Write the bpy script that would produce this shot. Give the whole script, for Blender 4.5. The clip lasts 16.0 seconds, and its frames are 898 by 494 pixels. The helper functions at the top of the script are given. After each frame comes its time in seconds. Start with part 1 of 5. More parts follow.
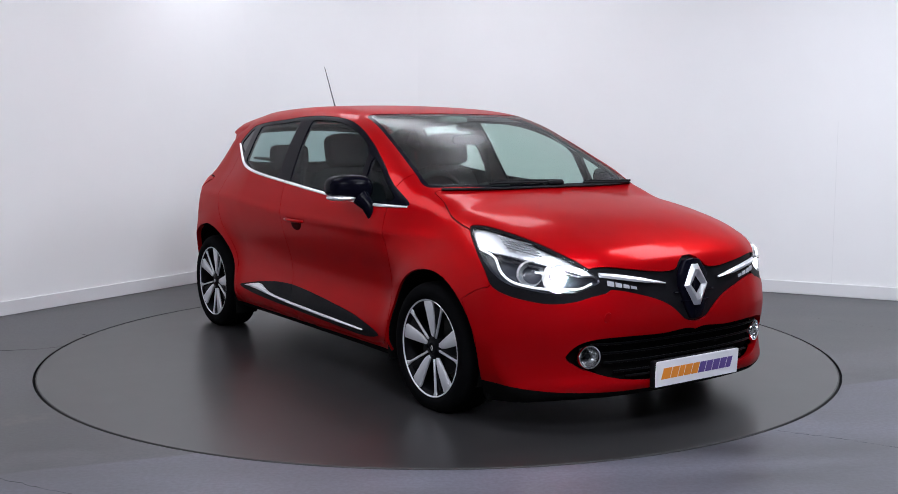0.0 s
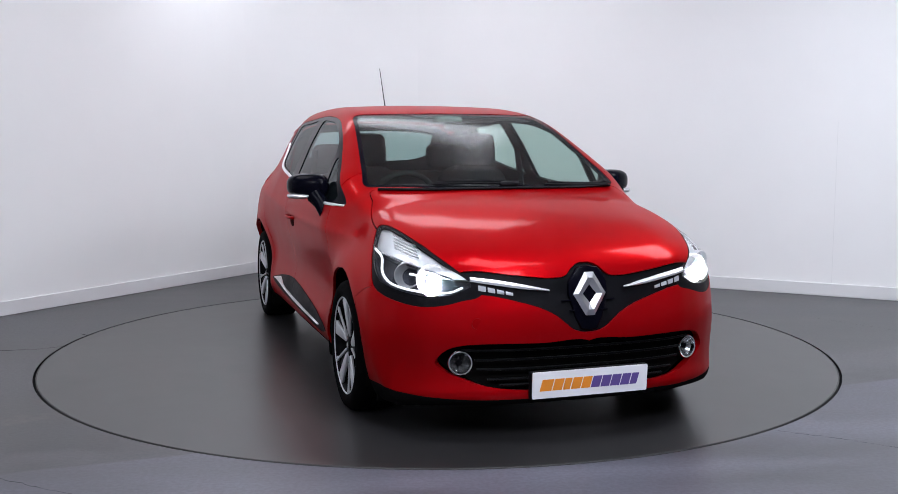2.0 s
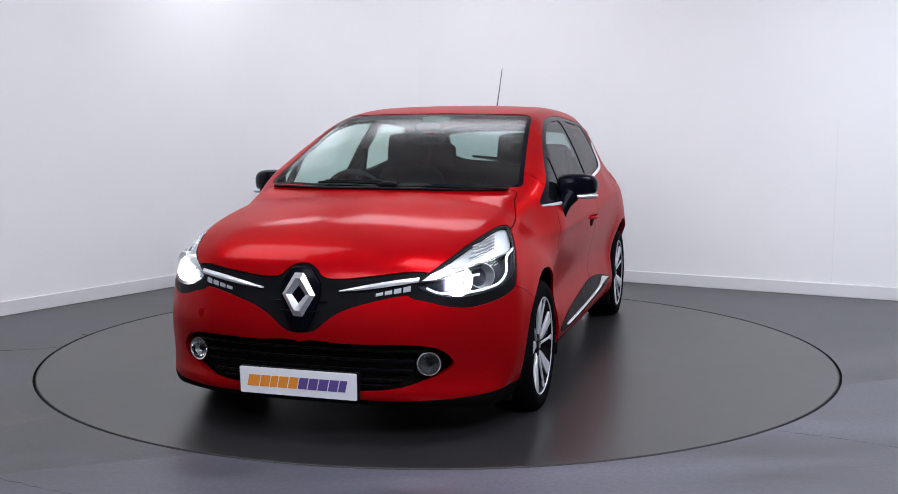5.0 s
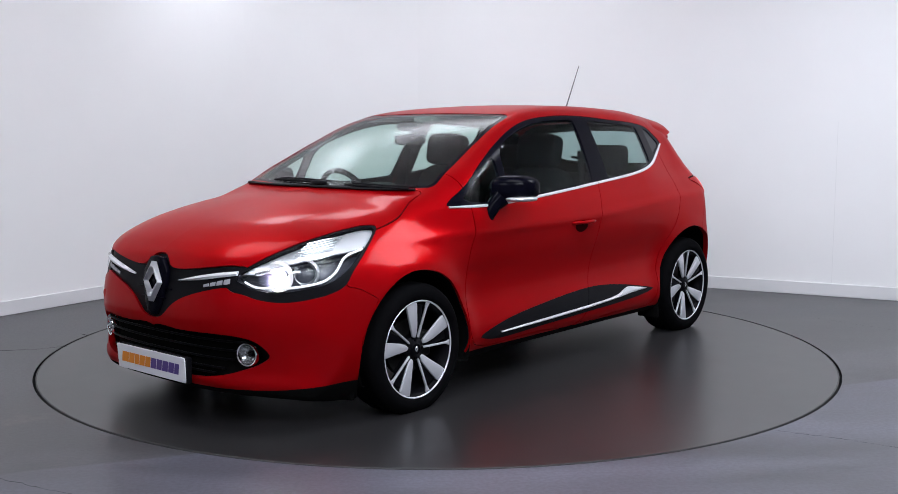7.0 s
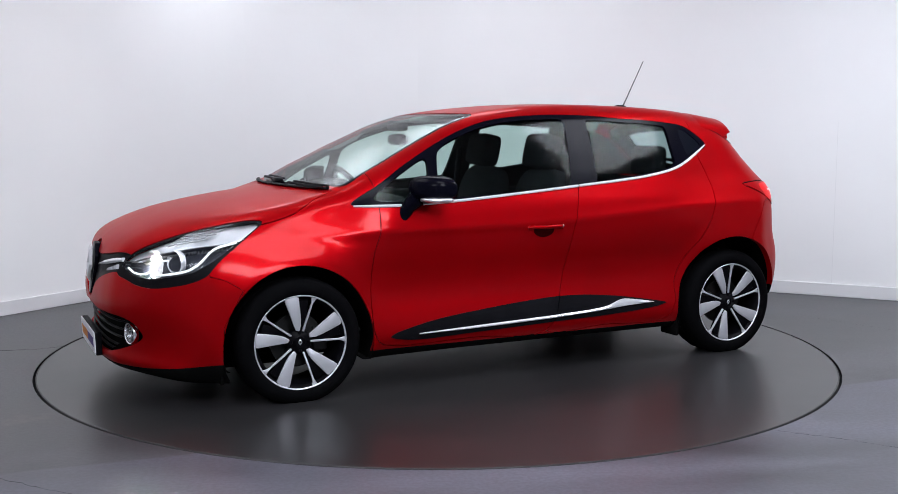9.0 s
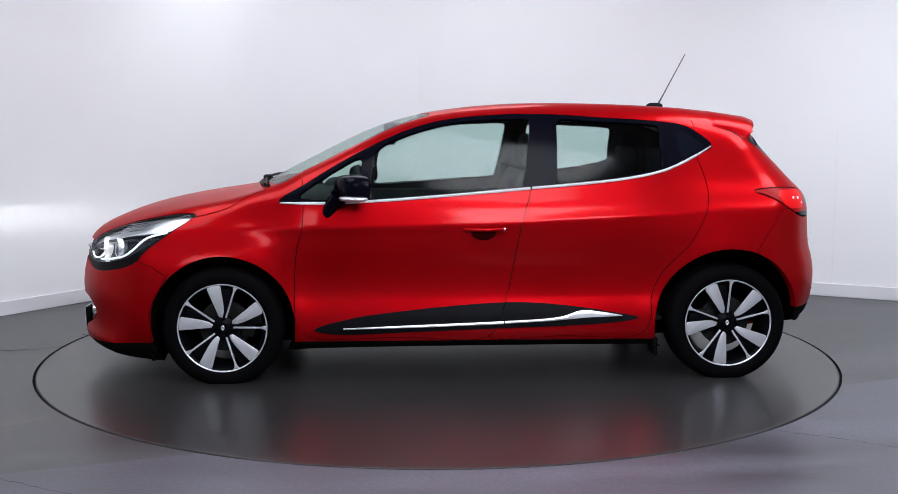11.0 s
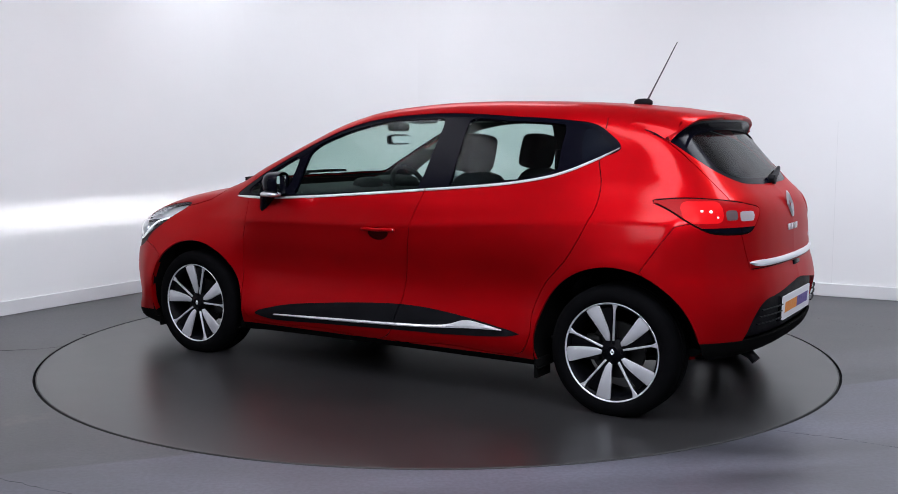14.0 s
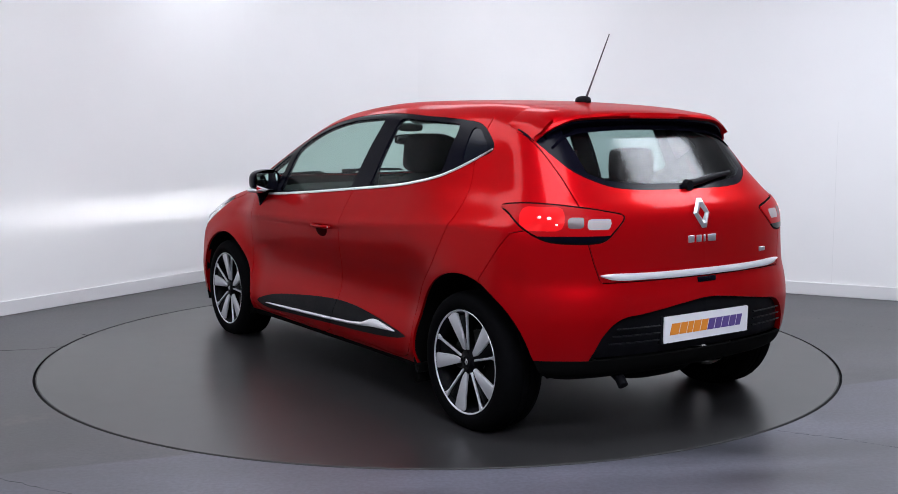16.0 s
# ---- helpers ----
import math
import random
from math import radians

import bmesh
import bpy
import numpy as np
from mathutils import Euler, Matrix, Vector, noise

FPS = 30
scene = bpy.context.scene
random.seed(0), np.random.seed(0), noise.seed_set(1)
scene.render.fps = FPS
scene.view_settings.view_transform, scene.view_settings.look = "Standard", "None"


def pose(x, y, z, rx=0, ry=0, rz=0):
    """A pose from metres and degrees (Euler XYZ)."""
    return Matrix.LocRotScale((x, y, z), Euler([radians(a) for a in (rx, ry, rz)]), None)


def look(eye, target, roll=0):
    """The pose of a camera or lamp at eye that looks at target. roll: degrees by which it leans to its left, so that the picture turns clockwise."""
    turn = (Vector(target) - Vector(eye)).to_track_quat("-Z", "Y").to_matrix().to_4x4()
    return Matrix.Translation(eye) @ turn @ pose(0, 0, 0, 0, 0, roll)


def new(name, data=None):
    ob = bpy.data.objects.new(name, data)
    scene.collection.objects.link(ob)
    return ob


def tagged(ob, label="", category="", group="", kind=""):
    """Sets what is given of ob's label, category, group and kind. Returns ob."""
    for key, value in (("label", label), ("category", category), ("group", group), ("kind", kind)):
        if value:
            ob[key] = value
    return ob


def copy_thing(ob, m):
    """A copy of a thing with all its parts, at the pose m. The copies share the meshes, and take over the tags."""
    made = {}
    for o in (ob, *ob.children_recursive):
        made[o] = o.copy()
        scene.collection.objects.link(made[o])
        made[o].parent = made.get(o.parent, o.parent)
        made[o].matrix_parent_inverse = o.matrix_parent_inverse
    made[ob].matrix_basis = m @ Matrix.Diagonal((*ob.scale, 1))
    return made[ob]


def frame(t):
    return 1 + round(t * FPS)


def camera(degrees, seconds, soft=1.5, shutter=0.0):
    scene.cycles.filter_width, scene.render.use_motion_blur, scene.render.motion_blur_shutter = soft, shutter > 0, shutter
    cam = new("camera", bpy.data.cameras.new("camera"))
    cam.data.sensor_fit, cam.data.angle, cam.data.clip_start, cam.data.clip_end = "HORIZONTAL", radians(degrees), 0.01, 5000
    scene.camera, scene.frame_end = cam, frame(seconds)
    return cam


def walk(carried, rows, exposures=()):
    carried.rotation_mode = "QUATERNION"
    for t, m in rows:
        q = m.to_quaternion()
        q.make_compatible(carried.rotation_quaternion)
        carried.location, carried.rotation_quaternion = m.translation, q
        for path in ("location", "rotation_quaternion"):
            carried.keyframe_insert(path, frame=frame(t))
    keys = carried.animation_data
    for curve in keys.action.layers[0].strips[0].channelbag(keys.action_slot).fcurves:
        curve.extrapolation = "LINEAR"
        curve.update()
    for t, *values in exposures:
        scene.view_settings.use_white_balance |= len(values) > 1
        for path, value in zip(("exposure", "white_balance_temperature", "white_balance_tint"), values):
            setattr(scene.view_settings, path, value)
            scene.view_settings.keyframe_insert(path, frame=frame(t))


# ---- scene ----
# ------------------------------------------------------------------ camera
cam = camera(47.49, 16.0, soft=0.85)
EYE = pose(0, -5.985, 1.266, 90 - 6.376, 0.0, -0.575)
walk(cam, [(0.0, EYE), (16.0, EYE)])

# heading of the car and of the turntable, seconds and degrees
TURN = [(0.0, -55.76), (0.5, -57.56), (1.0, -61.16), (1.5, -66.11), (2.0, -72.21), (2.5, -77.97), (3.0, -84.05),
        (3.5, -89.75), (4.0, -95.8), (4.5, -101.54), (5.0, -107.55), (7.5, -136.96), (8.0, -142.9), (8.5, -148.6),
        (9.0, -154.48), (11.5, -183.54), (12.0, -189.4), (12.5, -194.95), (13.0, -200.95), (13.5, -206.66),
        (14.0, -212.55), (14.5, -218.22), (15.0, -224.25), (15.5, -229.9), (16.0, -235.88)]
SIDESTEP = 0.02    # the car stands this far off the turntable's axis
SAG = 0.0153       # the tyres are pressed in by this much
RADIUS = 2.233     # of the turntable

# ------------------------------------------------------------------ light
CEILING = 3.3
scene.view_settings.exposure = 0.0
world = bpy.data.worlds.new("world")
scene.world = world
world.use_nodes = True
world.node_tree.nodes["Background"].inputs[0].default_value = (0.9, 0.95, 1.0, 1)
world.node_tree.nodes["Background"].inputs[1].default_value = 0.0

# rows of strip lights under the ceiling: x, y, length, width, turn, watts
STRIPS = [(-2.0, -0.8, 1.8, 1.3, 58, 14), (2.9, -0.6, 1.8, 1.3, -28, 80), (-0.1, 1.85, 2.0, 0.9, -28, 18), (0.5, -2.5, 1.8, 1.1, -28, 48), (-1.62, 2.44, 0.7, 0.7, 58, 7)]
# unseen softboxes on stands, added beside the camera as fill: place, aim, watts
FILL_BOXES = [((-2.2, -5.0, 2.85), (-0.3, 0.0, 0.7), 29), ((1.2, -4.6, 3.0), (0.2, 0.0, 0.7), 104)]


def ceiling_lamps():
    for x, y, length, width, turn, watts in STRIPS:
        data = bpy.data.lights.new("strip_lamp", "AREA")
        data.shape, data.size, data.size_y, data.energy = "RECTANGLE", length, width, watts
        data.color = (0.828, 0.884, 1.0)
        new("strip_lamp", data).matrix_world = pose(x, y, CEILING - 0.12, 0, 0, turn)
    for place, aim, watts in FILL_BOXES:
        data = bpy.data.lights.new("fill_lamp", "AREA")
        data.shape, data.size, data.size_y, data.energy = "RECTANGLE", 1.5, 1.1, watts
        data.color = (0.828, 0.884, 1.0)
        new("fill_lamp", data).matrix_world = look(place, aim)


ceiling_lamps()


# ------------------------------------------------------------------ materials
def material(name, color, rough=0.5, metal=0.0, coat=0.0, spec=0.5):
    m = bpy.data.materials.new(name)
    m.use_nodes = True
    b = m.node_tree.nodes["Principled BSDF"]
    b.inputs["Base Color"].default_value = (*color, 1)
    b.inputs["Roughness"].default_value = rough
    b.inputs["Metallic"].default_value = metal
    b.inputs["Coat Weight"].default_value = coat
    b.inputs["Coat Roughness"].default_value = 0.09
    b.inputs["Specular IOR Level"].default_value = spec
    return m


def textured(m, scale, low, high, detail=4, rough=None, bump=0.0, bump_scale=None, coarse=None):
    """Two scales of noise on a material: colour from low to high, roughness between the two given, and a fine bump."""
    nt = m.node_tree
    b = nt.nodes["Principled BSDF"]
    co = nt.nodes.new("ShaderNodeTexCoord")
    n1, n2 = nt.nodes.new("ShaderNodeTexNoise"), nt.nodes.new("ShaderNodeTexNoise")
    n1.inputs["Scale"].default_value, n1.inputs["Detail"].default_value = scale, detail
    n2.inputs["Scale"].default_value, n2.inputs["Detail"].default_value = (coarse or scale / 9), 3
    for n in (n1, n2):
        nt.links.new(co.outputs["Object"], n.inputs["Vector"])
    mix = nt.nodes.new("ShaderNodeMath")
    mix.operation = "MULTIPLY_ADD"
    mix.inputs[1].default_value = 0.4
    nt.links.new(n1.outputs[0], mix.inputs[0])
    half = nt.nodes.new("ShaderNodeMath")
    half.operation = "MULTIPLY"
    half.inputs[1].default_value = 0.6
    nt.links.new(n2.outputs[0], half.inputs[0])
    nt.links.new(half.outputs[0], mix.inputs[2])
    ramp = nt.nodes.new("ShaderNodeValToRGB")
    ramp.color_ramp.elements[0].position, ramp.color_ramp.elements[1].position = 0.3, 0.7
    ramp.color_ramp.elements[0].color, ramp.color_ramp.elements[1].color = (*low, 1), (*high, 1)
    nt.links.new(mix.outputs[0], ramp.inputs[0])
    nt.links.new(ramp.outputs[0], b.inputs["Base Color"])
    if rough:
        mr = nt.nodes.new("ShaderNodeMapRange")
        mr.inputs["From Min"].default_value, mr.inputs["From Max"].default_value = 0.3, 0.7
        mr.inputs["To Min"].default_value, mr.inputs["To Max"].default_value = rough
        nt.links.new(mix.outputs[0], mr.inputs[0])
        nt.links.new(mr.outputs[0], b.inputs["Roughness"])
    if bump:
        nb = nt.nodes.new("ShaderNodeTexNoise")
        nb.inputs["Scale"].default_value, nb.inputs["Detail"].default_value = bump_scale or scale * 4, 3
        nt.links.new(co.outputs["Object"], nb.inputs["Vector"])
        bp = nt.nodes.new("ShaderNodeBump")
        bp.inputs["Strength"].default_value, bp.inputs["Distance"].default_value = bump, 0.004
        nt.links.new(nb.outputs[0], bp.inputs["Height"])
        nt.links.new(bp.outputs[0], b.inputs["Normal"])
    return m


def glass(name, tint, gloss=0.5, blur=0.16, least=0.02):
    """A thin pane: tinted see-through, with a gloss that grows at grazing angles."""
    m = bpy.data.materials.new(name)
    m.use_nodes = True
    nt = m.node_tree
    nt.nodes.remove(nt.nodes["Principled BSDF"])
    clear, shine = nt.nodes.new("ShaderNodeBsdfTransparent"), nt.nodes.new("ShaderNodeBsdfGlossy")
    edge, curve, mix = nt.nodes.new("ShaderNodeLayerWeight"), nt.nodes.new("ShaderNodeMath"), nt.nodes.new("ShaderNodeMixShader")
    share = nt.nodes.new("ShaderNodeMath")
    clear.inputs[0].default_value = (*tint, 1)
    shine.inputs["Roughness"].default_value = blur
    curve.operation, share.operation = "POWER", "MULTIPLY_ADD"
    curve.inputs[1].default_value = 4.5
    share.inputs[1].default_value, share.inputs[2].default_value = gloss, least
    nt.links.new(edge.outputs["Facing"], curve.inputs[0])
    nt.links.new(curve.outputs[0], share.inputs[0])
    nt.links.new(share.outputs[0], mix.inputs[0])
    nt.links.new(clear.outputs[0], mix.inputs[1])
    nt.links.new(shine.outputs[0], mix.inputs[2])
    nt.links.new(mix.outputs[0], nt.nodes["Material Output"].inputs[0])
    return m


def glowing(name, color, strength, base=(0.8, 0.8, 0.8)):
    m = material(name, base, 0.3)
    b = m.node_tree.nodes["Principled BSDF"]
    b.inputs["Emission Color"].default_value = (*color, 1)
    b.inputs["Emission Strength"].default_value = strength
    return m


PAINT = material("red_paint", (0.30, 0.0010, 0.0020), 0.34, 0.52, 0.26, 0.03)
PAINT.node_tree.nodes["Principled BSDF"].inputs["Coat IOR"].default_value = 1.38
PAINT.node_tree.nodes["Principled BSDF"].inputs["Coat Roughness"].default_value = 0.11
PAINT.node_tree.nodes["Principled BSDF"].inputs["Specular Tint"].default_value = (0.8, 0.03, 0.03, 1)
textured(PAINT, 900, (0.315, 0.0010, 0.0030), (0.37, 0.0014, 0.0042), rough=(0.33, 0.41), coarse=2.5)
BLACK_PLASTIC = textured(material("black_plastic", (0.004, 0.004, 0.005), 0.5, spec=0.08), 60, (0.0025, 0.0025, 0.0035), (0.006, 0.006, 0.008), rough=(0.4, 0.6))
GLOSS_BLACK = material("gloss_black", (0.002, 0.002, 0.005), 0.2, 0, 0.0, 0.05)
UNDER = material("underbody_black", (0.003, 0.003, 0.003), 0.9, spec=0.05)
LINING = textured(material("interior_trim", (0.02, 0.02, 0.022), 0.8, spec=0.15), 80, (0.010, 0.010, 0.012), (0.018, 0.018, 0.020))
HEADLINING = material("roof_lining", (0.30, 0.30, 0.29), 0.9)
SEATS = textured(material("seat_cloth", (0.02, 0.02, 0.024), 0.9, spec=0.1), 120, (0.006, 0.006, 0.008), (0.011, 0.011, 0.014), bump=0.3)
CHROME = material("chrome", (0.82, 0.83, 0.85), 0.12, 1.0)
BRIGHT = material("bright_trim", (0.78, 0.79, 0.82), 0.28, 0.45)
DAY_LENS = material("day_lamp_lens", (0.42, 0.43, 0.47), 0.2, 0.1)
DARK_GLASS = material("dark_quarter_glass", (0.003, 0.004, 0.008), 0.12, 0, 0, 0.14)
AERIAL_ROD = material("aerial_rod", (0.10, 0.10, 0.105), 0.35, 0.6)
SATIN = material("satin_silver", (0.72, 0.73, 0.76), 0.33, 1.0)
ALLOY = material("machined_alloy", (0.62, 0.63, 0.67), 0.38, 0.55)
RIM_BLACK = material("rim_black", (0.002, 0.002, 0.003), 0.45, spec=0.06)
TYRE = textured(material("tyre_rubber", (0.005, 0.005, 0.006), 0.8, spec=0.015), 40, (0.0018, 0.0018, 0.0022), (0.0042, 0.0042, 0.0048), rough=(0.6, 0.85))
DISC = material("brake_disc", (0.014, 0.014, 0.014), 0.5, 0.5)
GLASS = glass("window_glass", (0.70, 0.83, 0.79), 0.6, 0.06, 0.012)
SCREEN_GLASS = glass("windscreen_glass", (0.72, 0.87, 0.81), 0.5, 0.20, 0.05)
TINTED = glass("tailgate_glass", (0.46, 0.57, 0.57), 0.6, 0.12, 0.03)
LENS = glass("clear_lens", (0.95, 0.97, 0.98), blur=0.03)
FOG_BOWL = material("fog_reflector", (0.32, 0.32, 0.33), 0.25, 0.9)
REFLECTOR = material("lamp_reflector", (0.75, 0.76, 0.78), 0.38, 0.9)
BEZEL = material("lamp_bezel", (0.03, 0.032, 0.045), 0.3, 0.2)
BEAM = glowing("low_beam", (0.95, 0.95, 1.0), 0.55)
BEAM.node_tree.nodes["Principled BSDF"].inputs["Metallic"].default_value = 0.9
BULB = glowing("beam_bulb", (0.97, 0.98, 1.0), 30.0)
DAYLIGHT = glowing("position_light", (0.9, 0.95, 1.0), 0.7)
TAIL_RED = glowing("tail_lens_red", (1.0, 0.008, 0.012), 0.10, (0.22, 0.001, 0.003))
TAIL_RED.node_tree.nodes["Principled BSDF"].inputs["Specular IOR Level"].default_value = 0.06
TAIL_GLOW = glowing("tail_glow", (1.0, 0.012, 0.018), 0.36, (0.4, 0.004, 0.006))
TAIL_BULB = glowing("tail_bulb", (1.0, 0.22, 0.22), 0.8)
TAIL_GLOW.node_tree.nodes["Principled BSDF"].inputs["Specular IOR Level"].default_value = 0.06
TAIL_CLEAR = material("tail_lens_clear", (0.30, 0.27, 0.28), 0.3, 0, 0.1, 0.2)
AMBER_GREY = material("tail_lens_grey", (0.09, 0.065, 0.07), 0.3, 0, 0.1, 0.2)
PLATE = material("plate_white", (0.78, 0.78, 0.82), 0.35)
ORANGE = material("plate_orange", (0.75, 0.25, 0.02), 0.5)
PURPLE = material("plate_purple", (0.10, 0.06, 0.25), 0.5)
MIRROR = material("mirror_glass", (0.9, 0.92, 0.93), 0.02, 1.0)
WALL = textured(material("white_wall_paint", (0.8, 0.8, 0.8), 0.6), 3, (0.79, 0.79, 0.79), (0.82, 0.82, 0.82), coarse=0.4, bump=0.05, bump_scale=150)
SEAM = material("seam_paint", (0.72, 0.72, 0.72), 0.6)
SKIRTING = material("skirting_paint", (0.68, 0.68, 0.69), 0.4)
FLOOR = textured(material("floor_paint", (0.1, 0.1, 0.1), 0.45, spec=0.6), 2.6, (0.022, 0.022, 0.024), (0.075, 0.074, 0.083), detail=9, rough=(0.32, 0.5), bump=0.1, bump_scale=80, coarse=0.55)
FLOOR.node_tree.nodes["Color Ramp"].color_ramp.elements[0].position, FLOOR.node_tree.nodes["Color Ramp"].color_ramp.elements[1].position = 0.38, 0.62
def streaked(m, scale):
    """Stretches the noise of a material along one way."""
    nt = m.node_tree
    mapping = nt.nodes.new("ShaderNodeMapping")
    mapping.inputs["Scale"].default_value = scale
    mapping.inputs["Rotation"].default_value = (0, 0, 0.12)
    source = nt.nodes["Texture Coordinate"].outputs["Object"]
    for n in [n for n in nt.nodes if n.type == "TEX_NOISE"]:
        nt.links.new(mapping.outputs[0], n.inputs["Vector"])
    nt.links.new(source, mapping.inputs["Vector"])


streaked(FLOOR, (0.45, 1.5, 1.0))


def floor_zones(m):
    """Two pours of the floor that meet in a line, a dirty smear along it, and an old pale stain."""
    nt = m.node_tree
    b, ramp = nt.nodes["Principled BSDF"], nt.nodes["Color Ramp"]
    co = nt.nodes["Texture Coordinate"].outputs["Object"]

    def node(kind, op=None, *values):
        n = nt.nodes.new(kind)
        if op:
            n.operation = op
        for i, v in enumerate(values):
            if isinstance(v, (int, float, tuple)):
                n.inputs[i].default_value = v
            else:
                nt.links.new(v, n.inputs[i])
        return n

    def ranged(value, a, b_, c, d):
        n = node("ShaderNodeMapRange", None, value, a, b_, c, d)
        n.interpolation_type = "SMOOTHSTEP"
        return n.outputs[0]

    wobble = node("ShaderNodeTexNoise")
    wobble.inputs["Scale"].default_value, wobble.inputs["Detail"].default_value = 5.0, 5
    nt.links.new(co, wobble.inputs["Vector"])
    fine = node("ShaderNodeTexNoise")
    fine.inputs["Scale"].default_value, fine.inputs["Detail"].default_value = 55.0, 4
    nt.links.new(co, fine.inputs["Vector"])
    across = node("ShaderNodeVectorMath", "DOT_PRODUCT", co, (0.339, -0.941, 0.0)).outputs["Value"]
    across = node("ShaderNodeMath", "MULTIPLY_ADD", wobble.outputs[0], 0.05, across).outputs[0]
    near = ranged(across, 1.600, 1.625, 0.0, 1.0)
    smear = node("ShaderNodeMath", "MULTIPLY", ranged(across, 1.20, 1.59, 0.0, 1.0), ranged(wobble.outputs[0], 0.35, 0.6, 0.35, 1.0)).outputs[0]
    smear = node("ShaderNodeMath", "MULTIPLY", smear, node("ShaderNodeMath", "SUBTRACT", 1.0, near).outputs[0]).outputs[0]
    spot = node("ShaderNodeVectorMath", "DISTANCE", co, (-1.85, -1.54, 0.0)).outputs["Value"]
    spot = node("ShaderNodeMath", "MULTIPLY", ranged(spot, 0.06, 0.22, 1.0, 0.0), ranged(wobble.outputs[0], 0.5, 0.62, 0.0, 0.8)).outputs[0]
    colour = ramp.outputs[0]
    speck = ranged(fine.outputs[0], 0.35, 0.65, 0.86, 1.14)
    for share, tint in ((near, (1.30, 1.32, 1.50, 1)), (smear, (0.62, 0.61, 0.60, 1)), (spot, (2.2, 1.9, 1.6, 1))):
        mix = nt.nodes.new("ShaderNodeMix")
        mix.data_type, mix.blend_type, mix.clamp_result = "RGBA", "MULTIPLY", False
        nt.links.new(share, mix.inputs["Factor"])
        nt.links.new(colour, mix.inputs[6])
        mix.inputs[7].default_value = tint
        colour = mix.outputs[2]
    grain = node("ShaderNodeVectorMath", "SCALE", colour)
    nt.links.new(speck, grain.inputs["Scale"])
    nt.links.new(grain.outputs[0], b.inputs["Base Color"])


floor_zones(FLOOR)
TABLE = textured(material("turntable_paint", (0.1, 0.1, 0.1), 0.42, spec=0.75), 6, (0.014, 0.0137, 0.0143), (0.023, 0.0222, 0.0234), detail=5, rough=(0.29, 0.33), coarse=0.9)
EDGE = textured(material("table_edge", (0.08, 0.08, 0.08), 0.5), 30, (0.025, 0.025, 0.026), (0.05, 0.05, 0.05))
CRACK = material("crack_dirt", (0.004, 0.004, 0.005), 0.9, spec=0.1)
LAMP_PANEL = glowing("lamp_panel", (0.95, 0.94, 1.0), 3.0)


# ------------------------------------------------------------------ mesh helpers
def part(name, bm, mat, parent=None, label="", smooth=True):
    me = bpy.data.meshes.new(name)
    bm.to_mesh(me)
    bm.free()
    return dress(name, me, mat, parent, label, smooth)


def dress(name, me, mat, parent=None, label="", smooth=True):
    me.materials.append(mat)
    me.shade_smooth() if smooth else me.shade_flat()
    if smooth:
        me.set_sharp_from_angle(angle=radians(48))
    ob = new(name, me)
    if parent:
        ob.parent = parent
    if label:
        ob["label"] = label
    return ob


def cloud(name, verts, faces, mat, parent=None, label="", smooth=True):
    me = bpy.data.meshes.new(name)
    me.from_pydata([tuple(v) for v in verts], [], [tuple(f) for f in faces])
    me.update()
    return dress(name, me, mat, parent, label, smooth)


def block(size, at=(0, 0, 0), bevel=0.0, segments=2, turn=None):
    bm = bmesh.new()
    bmesh.ops.create_cube(bm, size=1)
    bmesh.ops.scale(bm, vec=size, verts=bm.verts)
    if bevel:
        bmesh.ops.bevel(bm, geom=bm.edges[:], offset=bevel, segments=segments, affect="EDGES", profile=0.5)
    if turn:
        bmesh.ops.transform(bm, matrix=turn, verts=bm.verts)
    bmesh.ops.translate(bm, vec=at, verts=bm.verts)
    return bm


def add(bm, other):
    me = bpy.data.meshes.new("joined")
    other.to_mesh(me)
    other.free()
    bm.from_mesh(me)
    bpy.data.meshes.remove(me)
    return bm


def lathe(rings, n=64, axis="Y"):
    """A turned solid from (radius, along) pairs about the given axis."""
    bm = bmesh.new()
    rows = []
    for r, a in rings:
        row = []
        for i in range(n):
            c, s = math.cos(2 * math.pi * i / n), math.sin(2 * math.pi * i / n)
            row.append(bm.verts.new((r * c, a, r * s) if axis == "Y" else ((a, r * c, r * s) if axis == "X" else (r * c, r * s, a))))
        rows.append(row)
    for a, b in zip(rows, rows[1:]):
        for i in range(n):
            bm.faces.new((a[i], a[(i + 1) % n], b[(i + 1) % n], b[i]))
    bmesh.ops.remove_doubles(bm, verts=bm.verts, dist=1e-5)
    bmesh.ops.recalc_face_normals(bm, faces=bm.faces)
    return bm


